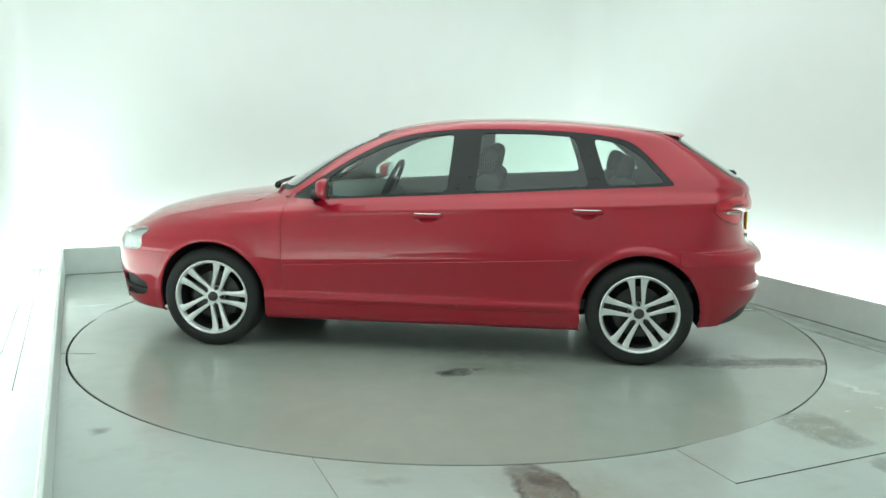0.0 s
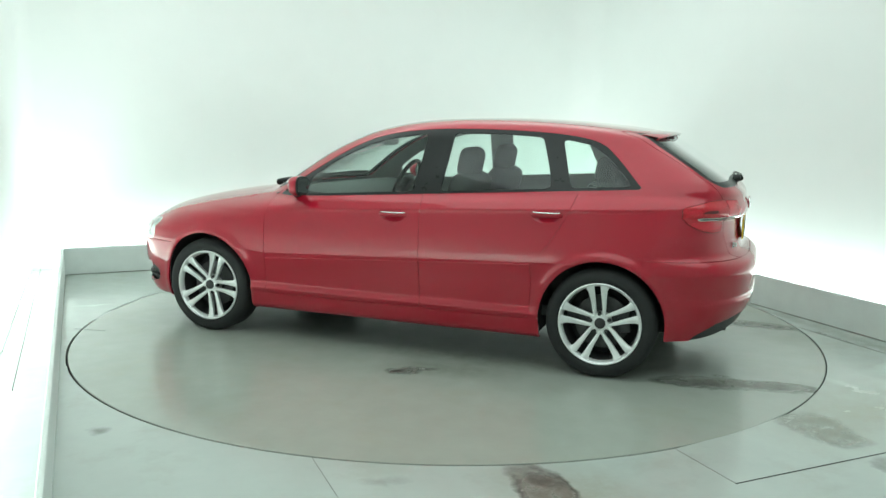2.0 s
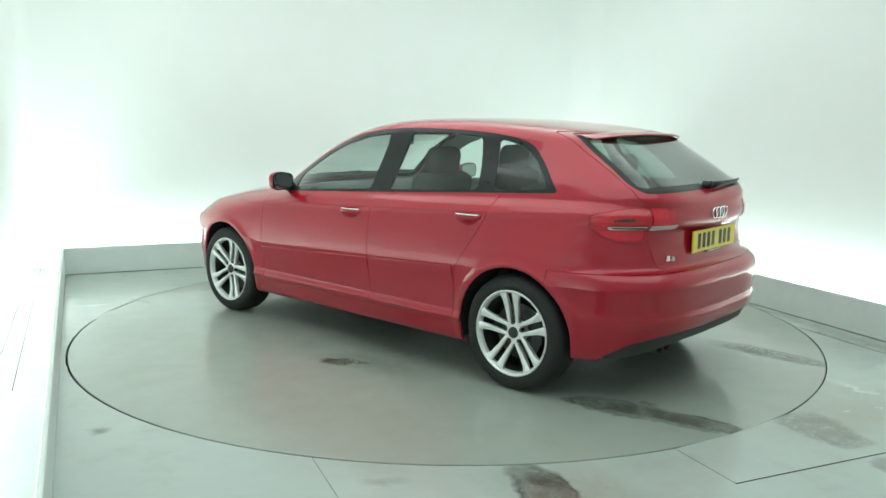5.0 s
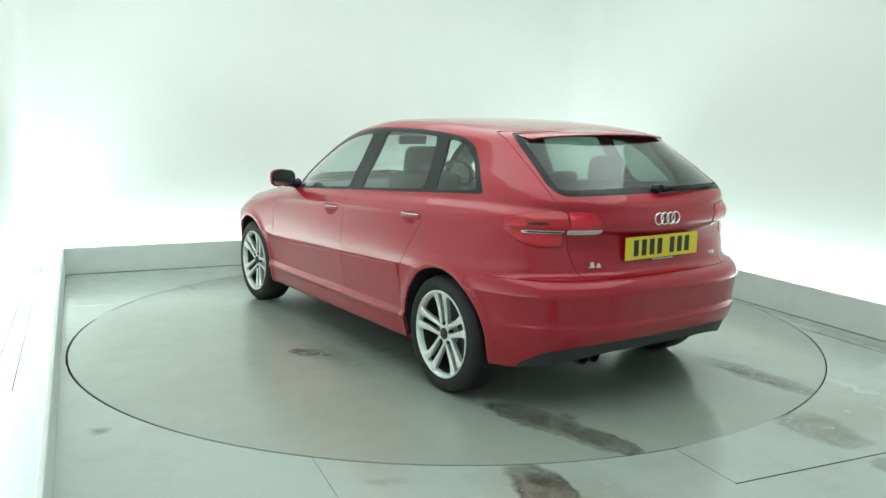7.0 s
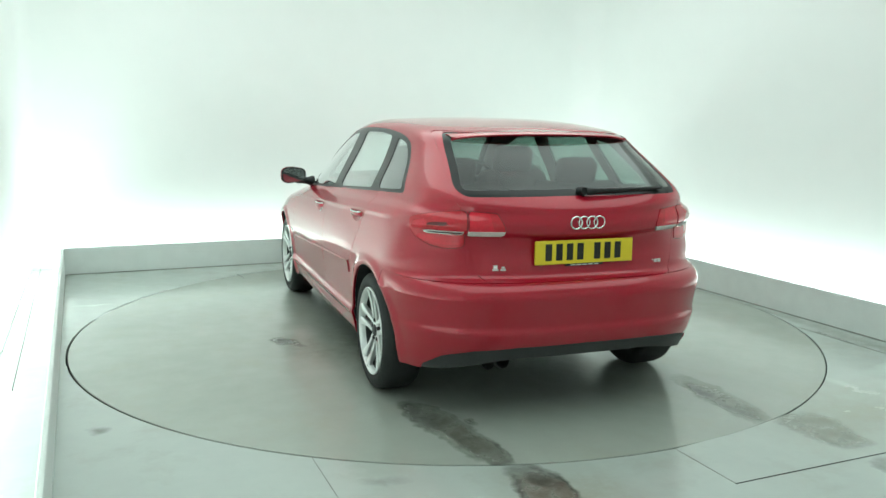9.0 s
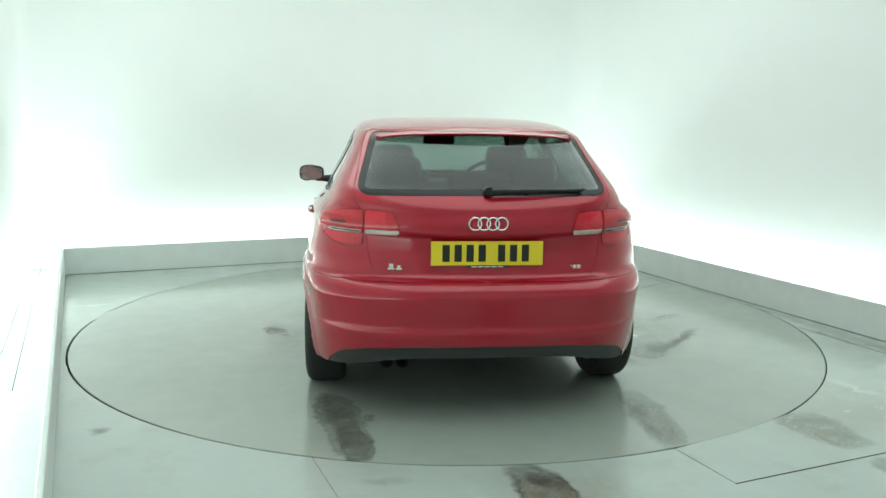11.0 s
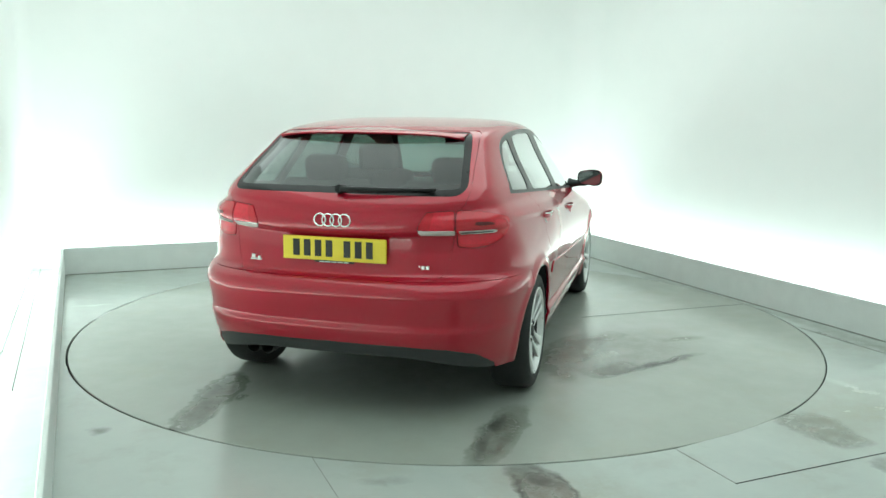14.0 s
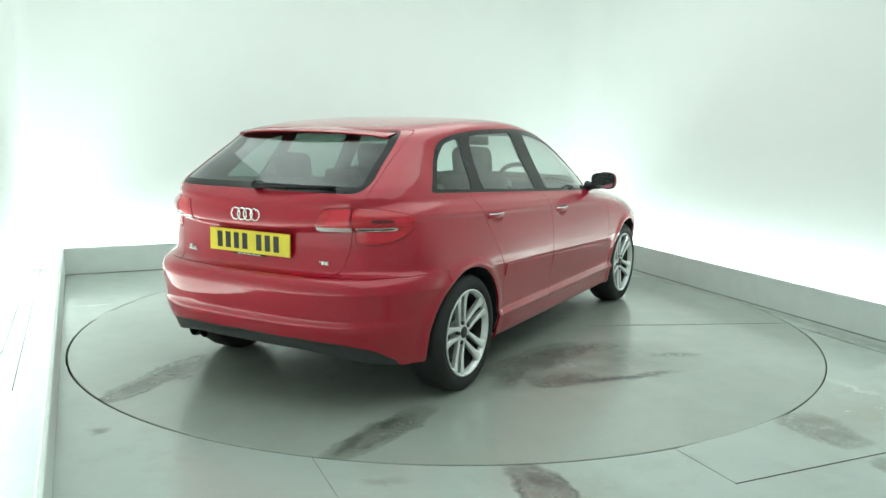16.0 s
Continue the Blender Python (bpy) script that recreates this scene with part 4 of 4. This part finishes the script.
def build_handles():
    for key, lab in (("front_door", "door_front"), ("rear_door", "door_rear")):
        cx, cz = HANDLES[lab]
        for sg in (1, -1):
            y = skin_y(cx, cz)
            bm = bmesh.new()
            prev = None
            for t in np.linspace(-1, 1, 13):
                x, bow = cx + 0.092 * t, 0.024 * (1 - abs(t) ** 3.5) - 0.004
                ring = [bm.verts.new((x, sg * (y + bow + dy), cz + dz)) for dy, dz in ((0, 0.009), (0.005, 0.004), (0.005, -0.008), (0, -0.014), (-0.012, -0.012), (-0.012, 0.007))]
                if prev:
                    for k in range(6):
                        bm.faces.new((prev[k], prev[(k + 1) % 6], ring[(k + 1) % 6], ring[k]))
                else:
                    bm.faces.new(ring)
                prev = ring
            bm.faces.new(prev)
            bmesh.ops.recalc_face_normals(bm, faces=bm.faces)
            h = part("door_handle", bm, PAINT, doors[(key, sg)], smooth=True, angle=50)
            bm = bmesh.new()
            pts = [(cx + 0.085 * t, sg * (y + 0.024 * (1 - abs(t) ** 3.5) + 0.001), cz + 0.009) for t in np.linspace(-1, 1, 11)]
            tube(bm, pts, 0.0042, 6)
            part("handle_trim", bm, CHROME, h, "chrome strip on the handle", smooth=True)


build_handles()


def build_strip_edges():
    """The rounded upper edge of the rub strips."""
    for key, x0, x1 in (("front_door", -0.217, 0.827), ("rear_door", -0.890, -0.231)):
        xs = np.linspace(x0, x1, 24)
        fit = np.polyfit(xs, [skin_y(x, strip_line(x) + 0.032) for x in xs], 3)
        for sg in (1, -1):
            strip = [o for o in doors[(key, sg)].children if o.name.startswith("rub_strip")][0]
            bm = bmesh.new()
            tube(bm, [(x, sg * (float(np.polyval(fit, x)) + 0.0022), strip_line(x) + 0.031) for x in xs], 0.0048, 10)
            part("strip_edge", bm, PAINT, strip, smooth=True, angle=60)


build_strip_edges()


def build_mirrors():
    for sg in (1, -1):
        bm = bmesh.new()
        rows = [(-0.055, 0.94, 0.0), (-0.050, 1.0, 0.0), (-0.030, 1.0, 0.0), (-0.006, 0.90, 0.002), (0.012, 0.68, 0.004), (0.022, 0.34, 0.006), (0.024, 0.05, 0.006)]
        rings = []
        for dx, k, up in rows:
            ring = []
            for a in np.linspace(0, 2 * math.pi, 28, endpoint=False):
                c, s = math.cos(a), math.sin(a)
                yy = 0.090 * k * math.copysign(abs(c) ** 0.62, c)
                zz = 0.060 * k * math.copysign(abs(s) ** 0.62, s) * (0.9 if c < 0 else 1.0)
                ring.append(bm.verts.new((0.575 + dx - 0.008 * (yy / 0.090), sg * (0.932 + yy), 0.998 + zz + up)))
            rings.append(ring)
        for a, b in zip(rings, rings[1:]):
            for k in range(28):
                bm.faces.new((a[k], a[(k + 1) % 28], b[(k + 1) % 28], b[k]))
        bm.faces.new(rings[-1])
        bmesh.ops.recalc_face_normals(bm, faces=bm.faces)
        mir = part("wing_mirror", bm, PAINT, car, "red wing mirror on a black foot", smooth=True, angle=60)
        for name, k, dx, mat, lab in (("mirror_bezel", 0.985, -0.060, TRIM, "black mirror rim"), ("mirror_glass", 0.86, -0.063, MIRROR, "")):
            bm = bmesh.new()
            pts = []
            for a in np.linspace(0, 2 * math.pi, 28, endpoint=False):
                c, s = math.cos(a), math.sin(a)
                yy = 0.090 * k * math.copysign(abs(c) ** 0.62, c)
                zz = 0.060 * k * math.copysign(abs(s) ** 0.62, s) * (0.9 if c < 0 else 1.0)
                pts.append(bm.verts.new((0.575 + dx - 0.008 * (yy / 0.090), sg * (0.932 + yy), 0.998 + zz)))
            f = bm.faces.new(pts)
            r = bmesh.ops.extrude_face_region(bm, geom=[f])
            bmesh.ops.translate(bm, vec=(0.006, 0, 0), verts=[v for v in r["geom"] if isinstance(v, bmesh.types.BMVert)])
            bmesh.ops.recalc_face_normals(bm, faces=bm.faces)
            part(name, bm, mat, mir, lab)
        bm = bmesh.new()
        tube(bm, [(0.64, sg * 0.775, 0.945), (0.63, sg * 0.80, 0.948), (0.59, sg * 0.85, 0.953), (0.562, sg * 0.90, 0.955)], [0.040, 0.030, 0.022, 0.020], 12)
        part("mirror_foot", bm, TRIM, mir, "black mirror foot", smooth=True, angle=60)


build_mirrors()


def build_spoiler():
    """A lip that runs on from the roof over the rear window, with a dark underside."""
    bm = bmesh.new()
    rows = []
    for t in np.linspace(-1, 1, 33):
        y = 0.500 * t
        back = -1.578 + 0.03 * t * t + 0.04 * abs(t) ** 8
        top = 1.3425 - 0.014 * t * t - 0.013 * abs(t) ** 8
        rows.append([bm.verts.new(p) for p in ((-1.36 + 0.02 * t * t, y, 1.3635 - 0.022 * t ** 2 - 0.012 * abs(t) ** 6), (-1.44, y, 1.353 - 0.018 * t * t), (back + 0.02, y, top + 0.004), (back, y, top - 0.004), (back + 0.006, y, top - 0.012), (-1.53 + 0.02 * t * t, y, 1.3335 - 0.013 * t * t), (-1.44, y, 1.346 - 0.018 * t * t))])
    for a, b in zip(rows, rows[1:]):
        for k in range(7):
            bm.faces.new((a[k], a[(k + 1) % 7], b[(k + 1) % 7], b[k]))
    bm.faces.new(rows[0])
    bm.faces.new(rows[-1])
    bmesh.ops.recalc_face_normals(bm, faces=bm.faces)
    part("roof_spoiler", bm, PAINT, tailgate, smooth=True, angle=40)


build_spoiler()


def build_rear_wiper():
    bm = bmesh.new()
    n = [(-0.02, 1.072), (-0.12, 1.076), (-0.24, 1.078), (-0.36, 1.080), (-0.47, 1.083)]
    base = bmesh.new()
    tube(base, [(skin_tail(0, 1.075) + 0.01, -0.01, 1.075), (skin_tail(0, 1.075) - 0.034, -0.01, 1.082)], [0.026, 0.02], 14)
    w = part("rear_wiper", base, TRIM, tailgate, "black rear wiper", smooth=True, angle=50)
    tube(bm, [(skin_tail(y, z) - 0.034 + 0.01 * i / 4, y, z + 0.006) for i, (y, z) in enumerate(n)], [0.016, 0.013, 0.010, 0.008, 0.006], 8)
    part("wiper_arm", bm, TRIM, w, smooth=True)
    bm = bmesh.new()
    tube(bm, [(skin_tail(y, z) - 0.012, y, z) for y, z in [(-0.08, 1.078), (-0.2, 1.079), (-0.32, 1.081), (-0.46, 1.085)]], 0.007, 6)
    part("wiper_blade", bm, TRIM, w, smooth=True)


build_rear_wiper()


def build_plate():
    x = -1.986
    bm = bmesh.new()
    box(bm, x - 0.004, x + 0.006, -0.26, 0.26, 0.745, 0.857, bevel=0.003)
    p = part("number_plate", bm, YELLOW, tailgate, "yellow number plate with black bars")
    # plain bars stand for the characters
    y = 0.214
    for i in range(7):
        bm = bmesh.new()
        box(bm, x - 0.0055, x - 0.0035, y - 0.040, y - 0.006, 0.763, 0.842, bevel=0.0008, seg=1)
        part("plate_bar", bm, INK, p, "black bar")
        y -= 0.0555 + (0.035 if i == 3 else 0)
    bm = bmesh.new()
    box(bm, x - 0.0045, x + 0.006, -0.10, 0.10, 0.735, 0.7445, bevel=0.002, seg=1)
    part("plate_holder", bm, TRIM, p, "dark plate holder")
    for i in range(5):
        bm = bmesh.new()
        box(bm, x - 0.0055, x - 0.004, -0.075 + i * 0.031, -0.05 + i * 0.031, 0.7375, 0.742)
        part("print_bar", bm, WHITE_INK, p, "white bar")


build_plate()


def build_badges():
    x0 = skin_tail(0, 0.94) - 0.004
    bm = bmesh.new()
    for i in range(4):
        y = (i - 1.5) * 0.0405
        pts = [(x0 - 0.002 * (i % 2) + 0.5 * y * y, y + 0.0285 * math.cos(a), 0.940 + 0.0285 * math.sin(a)) for a in np.linspace(0, 2 * math.pi, 25)]
        tube(bm, pts, 0.0042, 6, caps=False)
    part("badge", bm, CHROME, tailgate, "chrome badge", smooth=True)
    for y0, y1, z0, z1 in ((0.425, 0.455, 0.722, 0.752), (0.392, 0.418, 0.722, 0.745)):
        bm = bmesh.new()
        xx = skin_tail((y0 + y1) / 2, z0)
        box(bm, xx - 0.006, xx + 0.004, y0, y1, z0, z0 + 0.007, bevel=0.001, seg=1)
        box(bm, xx - 0.006, xx + 0.004, y0 + 0.006, y1 - 0.006, z0 + 0.010, z1 - 0.004, bevel=0.001, seg=1)
        part("badge_bar", bm, ALLOY, tailgate, "small chrome badge bar")
    bm = bmesh.new()
    xx = skin_tail(0.43, 0.727)
    for i in range(3):
        box(bm, xx - 0.006, xx + 0.004, -0.452 + i * 0.021, -0.437 + i * 0.021, 0.722, 0.738, bevel=0.001, seg=1)
    part("badge_bar", bm, ALLOY, tailgate, "small chrome badge bar")


build_badges()


def build_tail_fittings():
    for dy in (0.0, -0.075):
        bm = bmesh.new()
        lathe(bm, [(0.033, 0.0), (0.036, -0.004), (0.036, -0.20), (0.031, -0.20), (0.031, -0.01)], 20, True)
        ex = part("exhaust_pipe", bm, DARK_ALLOY, car, "dark steel exhaust pipe", smooth=True, angle=40)
        ex.matrix_basis = pose(-1.935, 0.46 + dy, 0.282, 0, 0, 90)
    # wipers at the foot of the windscreen
    for y0, y1, lift in ((0.42, -0.20, 0.0), (-0.10, -0.62, 0.0)):
        def on_glass(y, z, out):
            d = (V_ALL[:, 1] - abs(y)) ** 2 + (V_ALL[:, 2] - z) ** 2 + np.where(V_ALL[:, 0] < 0.2, 9.0, 0.0)
            i = int(np.argmin(d))
            return V_ALL[i] * np.array([1, 1 if y > 0 else -1, 1]) + np.array([0.4, 0, 0.8]) * out
        bm = bmesh.new()
        pts = [on_glass(y0 + (y1 - y0) * t, 0.945 + 0.02 * t, 0.030) for t in np.linspace(0, 1, 6)]
        tube(bm, pts, [0.022, 0.016, 0.013, 0.012, 0.011, 0.009], 8)
        part("windscreen_wiper", bm, TRIM, car, "black windscreen wiper", smooth=True)
    bm = bmesh.new()
    prev = None
    for t in np.linspace(-1, 1, 25):
        y = 0.66 * t
        x = 1.105 - 0.26 * t * t
        ring = [bm.verts.new((x + dx, y, 0.935 - 0.02 * t * t + dz)) for dx, dz in ((0.03, -0.012), (0.0, 0.004), (-0.06, 0.012), (-0.08, -0.01))]
        if prev:
            for k in range(4):
                bm.faces.new((prev[k], prev[(k + 1) % 4], ring[(k + 1) % 4], ring[k]))
        prev = ring
    bmesh.ops.recalc_face_normals(bm, faces=bm.faces)
    part("scuttle_panel", bm, PLASTIC, car, "black panel below the windscreen", smooth=True, angle=40)


build_tail_fittings()


# ---------------------------------------------------------------- cabin
def cushion(bm, m, sx, sy, sz, r):
    box(bm, -sx / 2, sx / 2, -sy / 2, sy / 2, -sz / 2, sz / 2, m, bevel=r, seg=4)


def build_seat(y, front=True):
    s = new("front_seat" if front else "rear_seat")
    s.parent = car
    if front:
        spec = (("seat_cushion", (0.0, y, 0.50, 0, -8, 0), (0.52, 0.50, 0.17), 0.06), ("seat_back", (-0.30, y, 0.79, 0, -17, 0), (0.15, 0.48, 0.60), 0.065), ("headrest", (-0.365, y, 1.145, 0, -12, 0), (0.11, 0.27, 0.19), 0.054))
    else:
        spec = (("seat_cushion", (-0.85, y, 0.52, 0, -8, 0), (0.50, 0.62, 0.16), 0.06), ("seat_back", (-1.13, y, 0.80, 0, -20, 0), (0.14, 0.62, 0.56), 0.06), ("headrest", (-1.21, y * 1.08, 1.125, 0, -12, 0), (0.10, 0.25, 0.16), 0.049))
    for name, p, size, r in spec:
        bm = bmesh.new()
        cushion(bm, pose(*p), *size, r)
        part(name, bm, CLOTH, s, smooth=True)
    for dy in (-0.05, 0.05):
        bm = bmesh.new()
        x, z = spec[2][1][0], spec[2][1][2]
        tube(bm, [(x + 0.03, y + dy, z - 0.14), (x, y + dy, z)], 0.006, 8)
        part("headrest_post", bm, CHROME, s, smooth=True)


for sy in (0.37, -0.37):
    build_seat(sy)
for sy in (0.345, -0.345):
    build_seat(sy, False)


def build_cabin():
    bm = bmesh.new()
    cushion(bm, pose(-1.225, 0, 1.075, 0, -12, 0), 0.08, 0.22, 0.10, 0.035)
    part("headrest", bm, CLOTH, car, "low middle rear headrest", smooth=True)
    bm = bmesh.new()
    prof = [(0.98, 0.925), (0.80, 0.945), (0.60, 0.935), (0.50, 0.90), (0.46, 0.84), (0.48, 0.70), (0.62, 0.60), (0.98, 0.60)]
    rings = [[bm.verts.new((x - 0.12 * (t * t), 0.68 * t, z)) for x, z in prof] for t in np.linspace(-1, 1, 17)]
    for a, b in zip(rings, rings[1:]):
        for k in range(len(prof)):
            bm.faces.new((a[k], a[(k + 1) % len(prof)], b[(k + 1) % len(prof)], b[k]))
    bm.faces.new(rings[0])
    bm.faces.new(rings[-1])
    bmesh.ops.recalc_face_normals(bm, faces=bm.faces)
    part("dashboard", bm, CABIN, car, "dark dashboard", smooth=True, angle=40)
    # steering wheel on the off side
    bm = bmesh.new()
    m = pose(0.40, -0.37, 0.93, 0, -25, 0)
    tube(bm, [m @ Vector((0, 0.185 * math.cos(a), 0.185 * math.sin(a))) for a in np.linspace(0, 2 * math.pi, 33)], 0.016, 8, caps=False)
    st = part("steering_wheel", bm, TRIM, car, "black steering wheel", smooth=True)
    bm = bmesh.new()
    cushion(bm, m, 0.05, 0.15, 0.13, 0.022)
    for dy, dz in ((0.16, -0.02), (-0.16, -0.02), (0, -0.17)):
        tube(bm, [m @ Vector((0.01, 0, 0)), m @ Vector((0.0, dy, dz))], 0.014, 6)
    part("steering_hub", bm, TRIM, st, smooth=True)
    bm = bmesh.new()
    cushion(bm, pose(0.36, 0.0, 1.255, 0, -10, 0), 0.03, 0.23, 0.065, 0.013)
    part("rear_view_mirror", bm, TRIM, car, "black rear-view mirror", smooth=True)
    bm = bmesh.new()
    box(bm, -1.55, 0.9, -0.74, 0.74, 0.30, 0.36)
    part("cabin_floor", bm, CABIN, car)
    bm = bmesh.new()
    box(bm, -1.86, -1.22, -0.58, 0.58, 0.90, 0.925, bevel=0.01)
    part("parcel_shelf", bm, CABIN, car, "dark parcel shelf")
    bm = bmesh.new()
    box(bm, -1.9, -1.2, -0.6, 0.6, 0.40, 0.46)
    part("boot_floor", bm, CABIN, car)


build_cabin()


# ---------------------------------------------------------------- what turns
def motions():
    heading = [(0.0, 173.14), (1.5, 162.80), (3.5, 149.02), (7.0, 124.70), (9.0, 110.43), (12.5, 85.54), (16.0, 60.40)]
    ts = np.linspace(0.0, 16.0, 33)
    co = np.polyfit([t for t, _ in heading], [a for _, a in heading], 2)
    rows_car, rows_disc = [], []
    for t in ts:
        a = float(np.polyval(co, t))
        rows_disc.append((float(t), pose(0, 0, 0, 0, 0, a)))
        rows_car.append((float(t), pose(0, 0, 0, 0, 0, a) @ pose(0.062, 0.027, 0)))
    walk(turntable, rows_disc)
    walk(car, rows_car)


motions()
